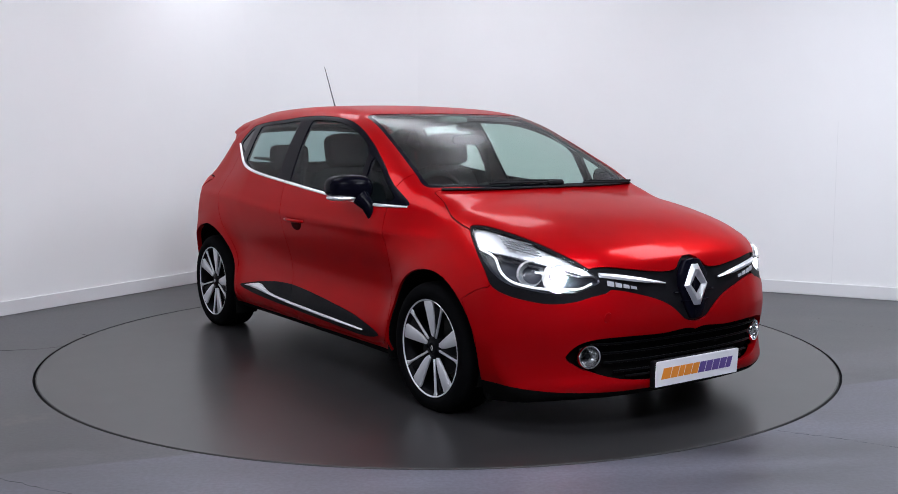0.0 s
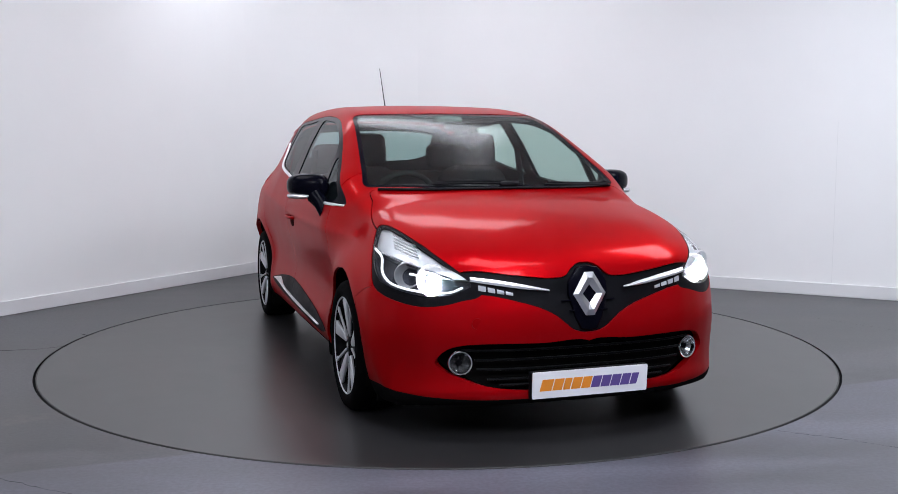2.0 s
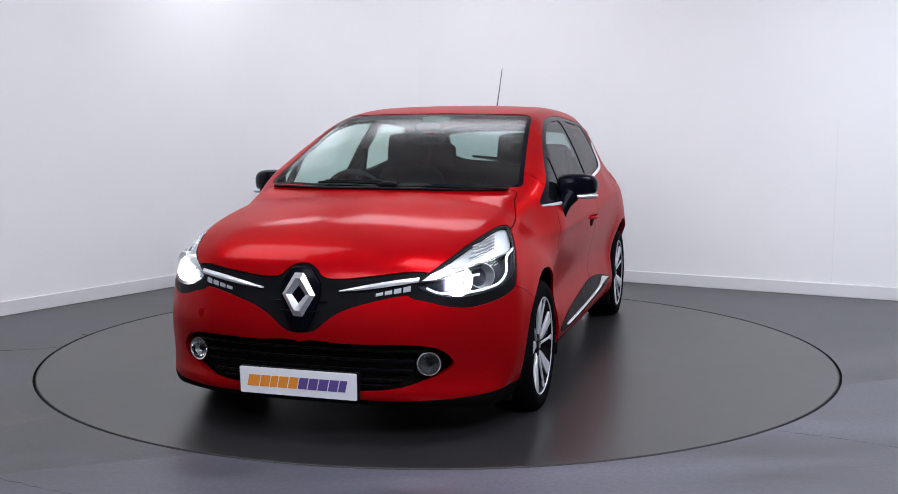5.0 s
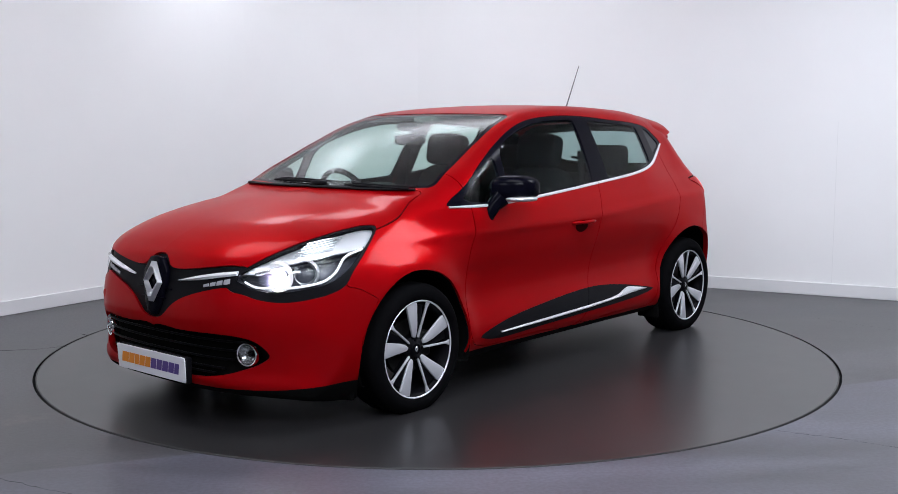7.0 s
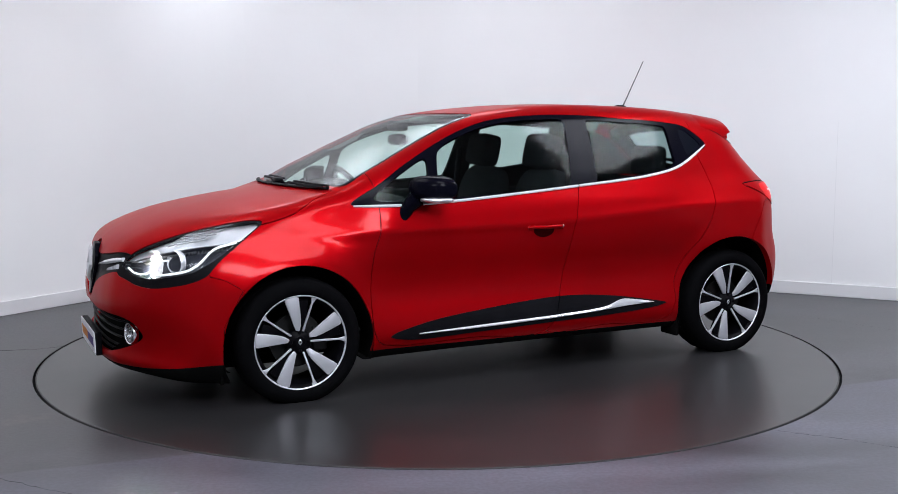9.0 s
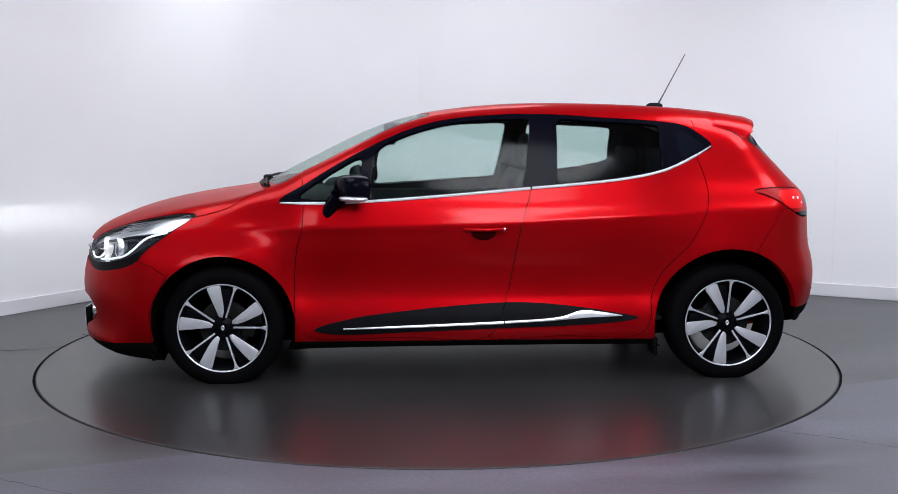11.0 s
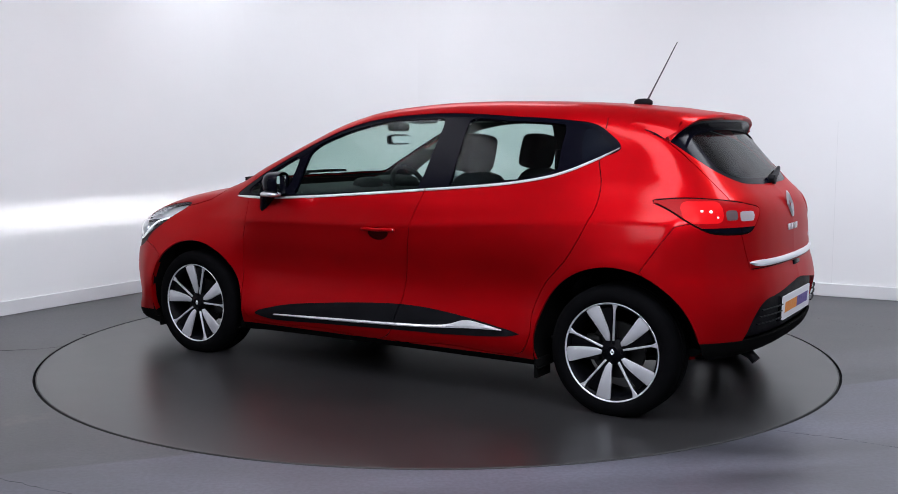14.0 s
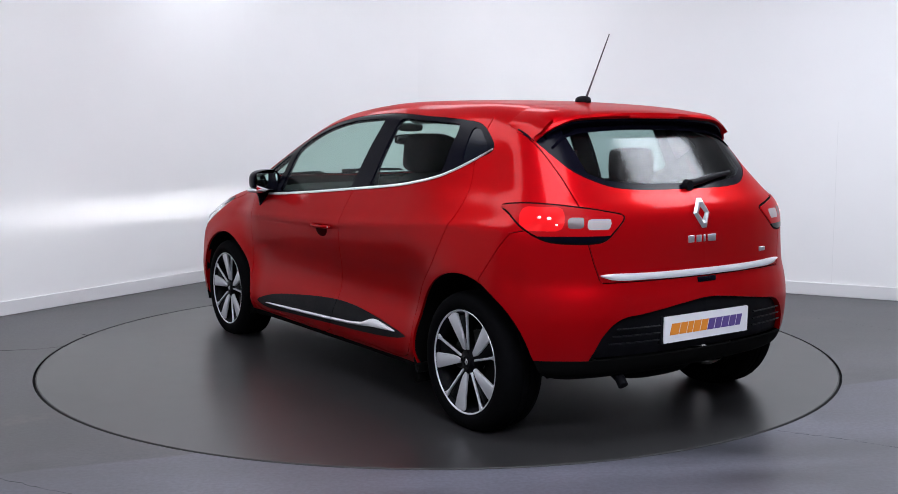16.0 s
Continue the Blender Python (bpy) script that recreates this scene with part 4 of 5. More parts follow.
def on_wheel(bm):
    """From a face drawn in u, v with w outwards to the wheel's own space, whose axle is y."""
    bmesh.ops.transform(bm, matrix=Matrix(((-1, 0, 0, 0), (0, 0, 1, 0), (0, 1, 0, 0), (0, 0, 0, 1))), verts=bm.verts)
    bmesh.ops.recalc_face_normals(bm, faces=bm.faces)
    return bm


def spoke_mesh(outline, angle, out, depth, dish, bevel):
    c, s = math.cos(radians(angle)), math.sin(radians(angle))
    bm = slab([(r * c - w * s, r * s + w * c) for r, w in outline], depth, bevel)
    for v in bm.verts:
        v.co.z += out - dish * max(0, 1 - math.hypot(v.co.x, v.co.y) / 0.21)
    return on_wheel(bm)


BLADE = [(0.050, -0.007), (0.075, -0.019), (0.11, -0.025), (0.16, -0.028), (0.212, -0.030), (0.2175, -0.02), (0.2195, 0.0), (0.2175, 0.02), (0.213, 0.038),
         (0.198, 0.037), (0.175, 0.032), (0.13, 0.023), (0.085, 0.014), (0.058, 0.009)]
THIN = [(0.052, -0.0045), (0.19, -0.0045), (0.206, -0.009), (0.218, -0.016), (0.2185, 0.012), (0.206, 0.007), (0.19, 0.0045), (0.052, 0.0045)]
ARM = [(0.03, -0.022), (0.1, -0.030), (0.2, -0.036), (0.2, 0.012), (0.1, 0.012), (0.03, 0.014)]


def wheel(name, phase, height, s):
    rings = [(0.222, 0.0), (0.2265, 0.004), (0.2285, 0.002), (0.2285, -0.015), (0.215, -0.03), (0.200, -0.06), (0.196, -0.165), (0.205, -0.185), (0.20, -0.185), (0.19, -0.16), (0.193, -0.06),
             (0.205, -0.02), (0.2185, -0.001), (0.222, 0.0)]
    w = part(name, lathe(rings, 72), RIM_BLACK, CAR, "black alloy wheel with machined silver spokes")
    tyre = [(0.222, -0.004), (0.232, 0.007), (0.255, 0.013), (0.280, 0.008), (0.296, -0.006), (0.3025, -0.022), (0.3045, -0.05), (0.3045, -0.075), (0.3, -0.077), (0.3, -0.083), (0.3045, -0.085),
            (0.3045, -0.11), (0.3, -0.112), (0.3, -0.118), (0.3045, -0.12), (0.304, -0.155), (0.296, -0.185), (0.27, -0.20), (0.23, -0.19), (0.21, -0.17)]
    bm = lathe(tyre, 96)
    for v in bm.verts:    # pressed flat where it stands
        deep = -height - v.co.z
        if deep > 0:
            v.co.z = -height
            v.co.y += 0.4 * deep * (1 if v.co.y > -0.09 else -1)
    part("tyre", bm, TYRE, w, "black low-profile tyre")
    part("rim_edge", lathe([(0.2185, 0.0012), (0.2205, 0.0045), (0.2245, 0.0055), (0.227, 0.003), (0.2255, -0.003)], 96), ALLOY, w, "thin machined rim edge")
    for i in range(5):
        a = phase - 72 * i
        part("spoke", spoke_mesh(BLADE, a, 0.0, 0.012, 0.020, 0.0022), ALLOY, w, "wide machined silver spoke")
        part("spoke", spoke_mesh(THIN, a - 28, 0.0, 0.010, 0.018, 0.0015), ALLOY, w, "thin machined silver spoke")
        part("spoke", spoke_mesh([(r, k + 0.0) for r, k in ARM], a - 12, -0.010, 0.03, 0.018, 0.003), RIM_BLACK, w, "black spoke web")
    part("hub", lathe([(0.0, -0.012), (0.026, -0.012), (0.029, -0.016), (0.055, -0.022), (0.062, -0.032), (0.062, -0.06), (0.0, -0.06)], 40), RIM_BLACK, w)
    part("hub_cap_mark", on_wheel(rhomb(0.011, 0.013, 0.003, 0.004, 0.003, -0.0105)), SATIN, w, "small silver diamond on the hub cap")
    for i in range(4):
        bm = lathe([(0.0, -0.012), (0.007, -0.012), (0.009, -0.015), (0.009, -0.03), (0.0, -0.03)], 12)
        bmesh.ops.translate(bm, vec=(0.043 * math.cos(radians(90 * i)), -0.004, 0.043 * math.sin(radians(90 * i))), verts=bm.verts)
        part("bolt", bm, RIM_BLACK, w)
    part("brake_disc", lathe([(0.05, -0.075), (0.13, -0.075), (0.13, -0.097), (0.05, -0.097)], 48), DISC, w, "grey steel brake disc")
    part("caliper", block((0.075, 0.05, 0.12), (s * (0.115 if name == "rear_wheel" else -0.115), -0.085, 0.0), 0.012), DISC, w)
    return w


def rhomb(hw, hh, cut, iw, ridge, out):
    """A hollow diamond with a raised ridge, in u, v with w outwards."""
    bm = bmesh.new()
    ih = iw * hh / hw
    loops = []
    for a, b, c, w in ((hw, hh, cut, 0.0), ((hw * 0.55 + iw * 0.45), (hh * 0.55 + ih * 0.45), cut * 0.6, ridge), (iw, ih, 0.0005, 0.0)):
        loops.append([bm.verts.new((x, y, out + w)) for x, y in ((a, 0), (c, b), (-c, b), (-a, 0), (-c, -b), (c, -b))])
    for p, q in zip(loops, loops[1:]):
        for i in range(6):
            bm.faces.new((p[i], p[(i + 1) % 6], q[(i + 1) % 6], q[i]))
    return bm


def wheels():
    for name, x, z in HUBS:
        for s in (1, -1):
            wheel(name, PHASES[name][s], z - SAG, s).matrix_local = pose(x, s * 0.838, z, 0, 0, 0 if s > 0 else 180)
    for (ax, az, r), end in zip(ARCHES, (0, 1)):
        for s in (1, -1):
            bm = bmesh.new()
            rows = []
            for rr, y in ((r + 0.002, 0.864), (r + 0.006, 0.78), (r + 0.006, 0.50), (0.02, 0.50)):
                row = []
                for i in range(41):
                    a = radians(-25 + (235 if end == 0 else 207) * i / 40)
                    x, z = ax + rr * math.cos(a), az + rr * math.sin(a)
                    row.append(bm.verts.new((x, s * min(y, side_at(x, max(z, 0.3)) - 0.004) if rr > 0.1 else s * y, max(0.19, z))))
                rows.append(row)
            for p, q in zip(rows, rows[1:]):
                for i in range(40):
                    try:
                        bm.faces.new((p[i], p[i + 1], q[i + 1], q[i]))
                    except ValueError:
                        pass
            part("wheel_arch_liner", bm, UNDER, CAR, "black wheel arch liner")
            if end == 0:
                part("mud_flap", block((0.02, 0.12, 0.08), (ax + r - 0.005, s * 0.72, 0.165), 0.005), UNDER, CAR)
            else:
                part("mud_flap", block((0.02, 0.14, 0.09), (ax + r - 0.01, s * 0.77, 0.185), 0.005), UNDER, CAR)


wheels()


# ------------------------------------------------------------------ trim on the skin
def strip(name, points, mat, parent, half, out=0.003, bulge=0.004, label="", where="side", s=1):
    """A bar that follows the skin through (x, z) or (y, z) points; half: its half height at each point."""
    pts = rounded([(a, b, h) for (a, b), h in zip(points, half)], 6, closed=False)
    bm = bmesh.new()
    rows = []
    for a, b, h in pts:
        row = []
        for k, (dz, o) in enumerate(((-1.0, -0.006), (-1.0, out), (0.0, out + bulge), (1.0, out), (1.0, -0.006))):
            z = b + dz * h
            if where == "side":
                row.append(bm.verts.new((a, s * (side_at(a, z) + o), z)))
            elif where == "nose":
                row.append(bm.verts.new((nose_at(a, z) + o, s * a, z)))
            else:
                row.append(bm.verts.new((back_at(a, z) - o, s * a, z)))
        rows.append(row)
    for p, q in zip(rows, rows[1:]):
        for i in range(4):
            bm.faces.new((p[i], p[i + 1], q[i + 1], q[i]))
    bm.faces.new(rows[0])
    bm.faces.new(rows[-1])
    bmesh.ops.recalc_face_normals(bm, faces=bm.faces)
    bm.normal_update()
    return part(name, bm, mat, parent, label)


BELT = [(0.835, 0.930), (0.70, 0.930), (0.58, 0.931), (0.32, 0.943), (-0.115, 0.975), (-0.434, 1.0015)]
BELT_BACK = [(-0.443, 1.0025), (-0.70, 1.024), (-0.93, 1.049), (-1.14, 1.091), (-1.30, 1.157), (-1.404, 1.212)]


def side_trim():
    for s in (1, -1):
        strip("window_moulding", BELT, BRIGHT, CAR, [0.004, 0.0065, 0.0065, 0.0065, 0.0065, 0.0065], 0.004, 0.004, "chrome window moulding", s=s)
        strip("window_moulding", BELT_BACK, BRIGHT, CAR, [0.0065, 0.0065, 0.0065, 0.0065, 0.0065, 0.003], 0.004, 0.004, "chrome window moulding", s=s)
        strip("sill_moulding", [(0.52, 0.293), (0.2, 0.303), (-0.296, 0.320)], BRIGHT, CAR, [0.003, 0.006, 0.0065], 0.012, 0.004, "silver sill moulding", s=s)
        strip("sill_moulding", [(-0.302, 0.321), (-0.50, 0.331), (-0.60, 0.341), (-0.70, 0.360), (-0.80, 0.358), (-0.905, 0.351)], BRIGHT, CAR, [0.0065, 0.0065, 0.009, 0.019, 0.012, 0.002], 0.012, 0.005,
              "flared silver sill moulding", s=s)
        # door handle: a bar over a low dome, dark red for the cup's shade
        y = side_at(-0.195, 0.794)
        bm = bmesh.new()
        bmesh.ops.create_uvsphere(bm, u_segments=24, v_segments=12, radius=1)
        bmesh.ops.scale(bm, vec=(0.072, 0.010, 0.052), verts=bm.verts)
        bmesh.ops.translate(bm, vec=(-0.19, s * (y - 0.0064), 0.795), verts=bm.verts)
        part("handle_cup", bm, CUP_SHADE, CAR, "recess behind the door handle, its shade painted dark red")
        bar = rounded([(-0.090, 0.796, 0.006), (-0.13, 0.798, 0.022), (-0.19, 0.797, 0.030), (-0.25, 0.799, 0.028), (-0.285, 0.798, 0.020), (-0.30, 0.797, 0.008)], 4, closed=False)
        part("door_handle", tube([(a, s * (side_at(a, b) + c * 0.9 - 0.004), b) for a, b, c in bar], [0.006] + [0.0092] * (len(bar) - 2) + [0.006], 10, 1.0), PAINT, CAR, "red door handle")
        part("lock_dot", block((0.014, 0.004, 0.012), (-0.293, s * (y + 0.017), 0.799), 0.002), CHROME, CAR)
        # side mirror
        side_mirror(s)
    strip("tailgate_strip", [(-0.545, 0.714), (-0.50, 0.708), (-0.3, 0.703), (0, 0.701), (0.3, 0.703), (0.50, 0.708), (0.545, 0.714)], BRIGHT, CAR, [0.003, 0.012, 0.0135, 0.014, 0.0135, 0.012, 0.003], 0.006, 0.006, "silver tailgate strip", where="back")


def side_mirror(s):
    def shape(x, y, z):
        k = 1.0 - 0.22 * (y * s * 0.5 + 0.5) * (1 if z < 0 else 0.55)
        return [x * (1.0 - 0.18 * max(0, y * s)), y, z * k]
    # housing, open towards the rear and swept back outwards
    def sweep(bm):
        for v in bm.verts:
            v.co.x -= 0.08 * (abs(v.co.y) - 0.878) / 0.2
        return bm
    bm = superbox((0.185, 0.200, 0.142), (0.452, s * 0.878, 1.008), 0.7, 18, shape)
    bmesh.ops.bisect_plane(bm, geom=bm.verts[:] + bm.edges[:] + bm.faces[:], plane_co=(0.412, 0, 0), plane_no=(-1, 0, 0), clear_outer=True)
    house = part("door_mirror", sweep(bm), GLOSS_BLACK, CAR, "gloss black door mirror housing")
    g = sweep(block((0.005, 0.160, 0.098), (0.420, s * 0.876, 1.006), 0.002))
    part("mirror_glass", g, MIRROR, house, "silvered mirror glass")
    stalk = tube([(0.595, s * 0.81, 0.845), (0.592, s * 0.818, 0.88), (0.570, s * 0.832, 0.925), (0.535, s * 0.855, 0.965)], [0.030, 0.032, 0.036, 0.046], 14)
    part("mirror_stalk", stalk, GLOSS_BLACK, house, "black mirror stalk")
    ind = sweep(superbox((0.13, 0.12, 0.030), (0.478, s * 0.922, 0.958), 0.75, 12))
    part("mirror_lamp", ind, REFLECTOR, house, "clear indicator strip under the mirror")


# body red darkened: the shade inside the handle cup is in the colour
CUP_SHADE = material("handle_shade", (0.030, 0.0006, 0.001), 0.7, 0.0, 0.0, 0.02)
side_trim()


# ------------------------------------------------------------------ lamps
def corner_at(s, z, out=0.0):
    """The place on the front corner with the slanting coordinate s."""
    start, end = 2.6, 1.2
    for _ in range(4):
        way = np.linspace(start, end, 40)
        i = max(1, int(np.argmax(body(np.stack([(way - s) * 0.7071, (way + s) * 0.7071, 0 * way + z], 1)) < 0)))
        start, end = way[i - 1], way[i]
    e = start + out
    return ((e - s) * 0.7071, (e + s) * 0.7071, z)


def tail_at(s, z, out=0.0, turn=1):
    """The place on the rear corner with the slanting coordinate s."""
    start, end = -2.8, -1.2
    for _ in range(4):
        way = np.linspace(start, end, 40)
        i = max(1, int(np.argmax(body(np.stack([(s + way) * 0.7071, (s - way) * 0.7071, 0 * way + z], 1)) < 0)))
        start, end = way[i - 1], way[i]
    e = start - out
    return ((s + e) * 0.7071, turn * (s - e) * 0.7071, z)


def bowl(radius, depth, n=32):
    """A dish about x, open to the front."""
    rings = [(radius * k, -depth * (1 - k * k)) for k in (0.001, 0.25, 0.5, 0.7, 0.85, 0.95, 1.0)] + [(radius * 1.05, 0.004), (radius * 1.1, 0.0), (radius * 1.1, -depth * 0.4)]
    return lathe(rings, n, "X")


def move(bm, at, s=1, turn=0):
    bmesh.ops.transform(bm, matrix=pose(at[0], s * at[1], at[2], 0, 0, s * turn), verts=bm.verts)
    return bm


def headlamps():
    for s in (1, -1):
        a = dict(both=False, mirror=s < 0)
        lens = skin_part("headlamp", SKIN, ["headlamp", "headlamp_upper"], LENS, CAR, "clear headlamp, lit", rim=0, **a)
        skin_part("lamp_housing", SKIN, ["headlamp"], BEZEL, lens, "dark lamp housing", offset=-0.05, rim=-0.046, **a)
        skin_part("indicator_reflector", SKIN, ["headlamp_upper"], REFLECTOR, lens, "silver indicator reflector", offset=-0.022, rim=0.03, **a)
        # ribs on the indicator reflector
        for i in range(5):
            p = [corner_at(-0.53 - 0.012 * i - 0.10 * k, 0.838 - 0.011 * i - 0.018 * k, -0.016) for k in (0, 0.5, 1, 1.6)]
            part("rib", tube([(x, s * y, z) for x, y, z in p], 0.0035, 6), CHROME, lens)
        x0 = nose_at(0.605, 0.686)
        part("low_beam_bowl", move(bowl(0.060, 0.05), (x0 - 0.046, 0.612, 0.682), s, 12), BEAM, lens, "glowing low-beam bowl")
        bulb = bmesh.new()
        bmesh.ops.create_uvsphere(bulb, u_segments=16, v_segments=10, radius=0.016)
        part("bulb", move(bulb, (x0 - 0.070, 0.612, 0.682), s, 12), BULB, lens, "glowing lamp bulb")
        part("main_beam_bowl", move(bowl(0.05, 0.06), (nose_at(0.70, 0.70) - 0.035, 0.695, 0.695), s, 25), REFLECTOR, lens, "chrome main-beam bowl")
        line = [corner_at(u, z, -0.010) for u, z in rounded([(-0.455, 0.780), (-0.53, 0.752), (-0.565, 0.698), (-0.61, 0.664), (-0.69, 0.645), (-0.80, 0.634)], 5, closed=False)]
        part("light_guide", tube([(x, s * y, z) for x, y, z in line], 0.0055, 8), DAYLIGHT, lens, "white light guide")
        line = [corner_at(u, z, -0.012) for u, z in rounded([(-0.712, 0.704), (-0.745, 0.700), (-0.782, 0.662), (-0.834, 0.640), (-0.900, 0.640), (-0.945, 0.660)], 5, closed=False)]
        part("light_guide", tube([(x, s * y, z) for x, y, z in line], 0.0050, 8), DAYLIGHT, lens, "white light guide")
        divider = [corner_at(u, z, -0.012) for u, z in rounded([(-0.43, 0.788), (-0.50, 0.772), (-0.60, 0.760), (-0.70, 0.742), (-0.80, 0.722), (-0.90, 0.695)], 4, closed=False)]
        part("divider", tube([(x, s * y, z) for x, y, z in divider], 0.004, 6), CHROME, lens)
        # a bright bar between two shades, which throws a flat beam ahead
        part("beam_source", block((0.004, 0.05, 0.0022), (x0 - 0.047, s * 0.600, 0.688)), BEAM_SOURCE, lens, "bright beam source", smooth=False)
        for dz in (-0.0031, 0.0031):
            part("beam_shade", block((0.036, 0.06, 0.0015), (x0 - 0.028, s * 0.600, 0.688 + dz)), UNDER, lens, smooth=False)
        # fog lamp
        fx = nose_at(0.524, 0.353)
        ring = lathe([(0.041, -0.012), (0.044, 0.004), (0.049, 0.006), (0.052, 0.0), (0.052, -0.02)], 40, "X")
        f = part("fog_lamp", move(ring, (fx - 0.014, 0.524, 0.353), s, 16), CHROME, CAR, "round fog lamp with chrome ring")
        part("fog_bowl", move(bowl(0.041, 0.03), (fx - 0.024, 0.524, 0.353), s, 16), FOG_BOWL, f, "silver fog lamp reflector")
        part("fog_glass", move(lathe([(0.0, 0.004), (0.03, 0.001), (0.041, -0.006)], 32, "X"), (fx - 0.018, 0.524, 0.353), s, 16), LENS, f)
        part("bulb_cap", move(lathe([(0.0, 0.0), (0.012, -0.002), (0.013, -0.02)], 16, "X"), (fx - 0.026, 0.524, 0.353), s, 16), RIM_BLACK, f)
        # grille: chrome bar and day lights
        strip("grille_bar", [(0.487, 0.696), (0.40, 0.684), (0.28, 0.664), (0.17, 0.646)], BRIGHT, CAR, [0.009, 0.0105, 0.009, 0.003], 0.002, 0.006, "chrome grille bar", where="nose", s=s)
        for i in range(4):
            y = 0.458 - 0.036 * i
            z = 0.662 - 0.0072 * i
            strip("day_light", [(y, z), (y - 0.028, z - 0.006)], DAY_LENS, CAR, [0.011 - 0.0015 * i, 0.0105 - 0.0015 * i], -0.004, 0.002, "small white day-running light", where="nose", s=s)
        # rear: bright fields of the tail lamp
        t = skin_part("tail_lamp", SKIN, ["tail_lamp"], TAIL_RED, CAR, "red wraparound tail lamp", offset=0.004, **a)
        skin_part("brake_field", SKIN, ["tail_glow"], TAIL_GLOW, t, "glowing red field", offset=0.0045, **a)
        skin_part("reverse_field", SKIN, ["tail_clear"], TAIL_CLEAR, t, "clear reversing field", offset=0.0045, **a)
        skin_part("indicator_field", SKIN, ["tail_grey"], AMBER_GREY, t, "greyish indicator field", offset=0.0045, **a)
        for u, z, r in ((-0.772, 0.945, 0.009), (-0.812, 0.942, 0.010), (-0.842, 0.918, 0.006)):
            bulb = bmesh.new()
            bmesh.ops.create_uvsphere(bulb, u_segments=14, v_segments=8, radius=1)
            bmesh.ops.transform(bulb, matrix=Matrix.Translation(tail_at(u, z, 0.003, s)) @ Matrix.Rotation(s * radians(-45), 4, "Z") @ Matrix.Diagonal((0.006, r, r * 0.8, 1)), verts=bulb.verts)
            part("bulb", bulb, TAIL_BULB, t, "bright bulb behind the red lens")
        skin_part("lamp_base", SKIN, ["tail_base"], GLOSS_BLACK, t, "black lower edge", offset=0.003, **a)


BEAM_SOURCE = glowing("beam_source", (0.97, 0.98, 1.0), 30000.0)
headlamps()


# ------------------------------------------------------------------ plates, badges, grille bars
def plate(name, at, turn, tilt):
    p = part(name, slab_round(0.52, 0.111, 0.006, 0.006), PLATE, CAR, "white dealer plate with orange and purple marks", smooth=False)
    p.matrix_local = pose(*at, 90 + tilt, 0, turn)
    # slanting orange and purple blocks in place of the lettering
    widths = [0.056, 0.046, 0.036, 0.046, 0.044, 0.044, 0.044, 0.046, 0.044, 0.036]
    x = -0.222
    for i, w in enumerate(widths):
        g = 0.0045
        h, lean = 0.024, 0.006
        outline = [(x + lean * -1, -h), (x + w - g - lean, -h), (x + w - g + lean, h), (x + lean, h)]
        ob = part("mark", slab(outline, 0.001), ORANGE if i < 5 else PURPLE, p, smooth=False)
        ob.location = (0, 0, 0.0012)
        x += w
    return p


def slab_round(w, h, d, r):
    pts = []
    for cx, cy, a0 in ((w / 2 - r, h / 2 - r, 0), (-w / 2 + r, h / 2 - r, 90), (-w / 2 + r, -h / 2 + r, 180), (w / 2 - r, -h / 2 + r, 270)):
        pts += [(cx + r * math.cos(radians(a0 + k)), cy + r * math.sin(radians(a0 + k))) for k in (0, 30, 60, 90)]
    return slab(pts, d)


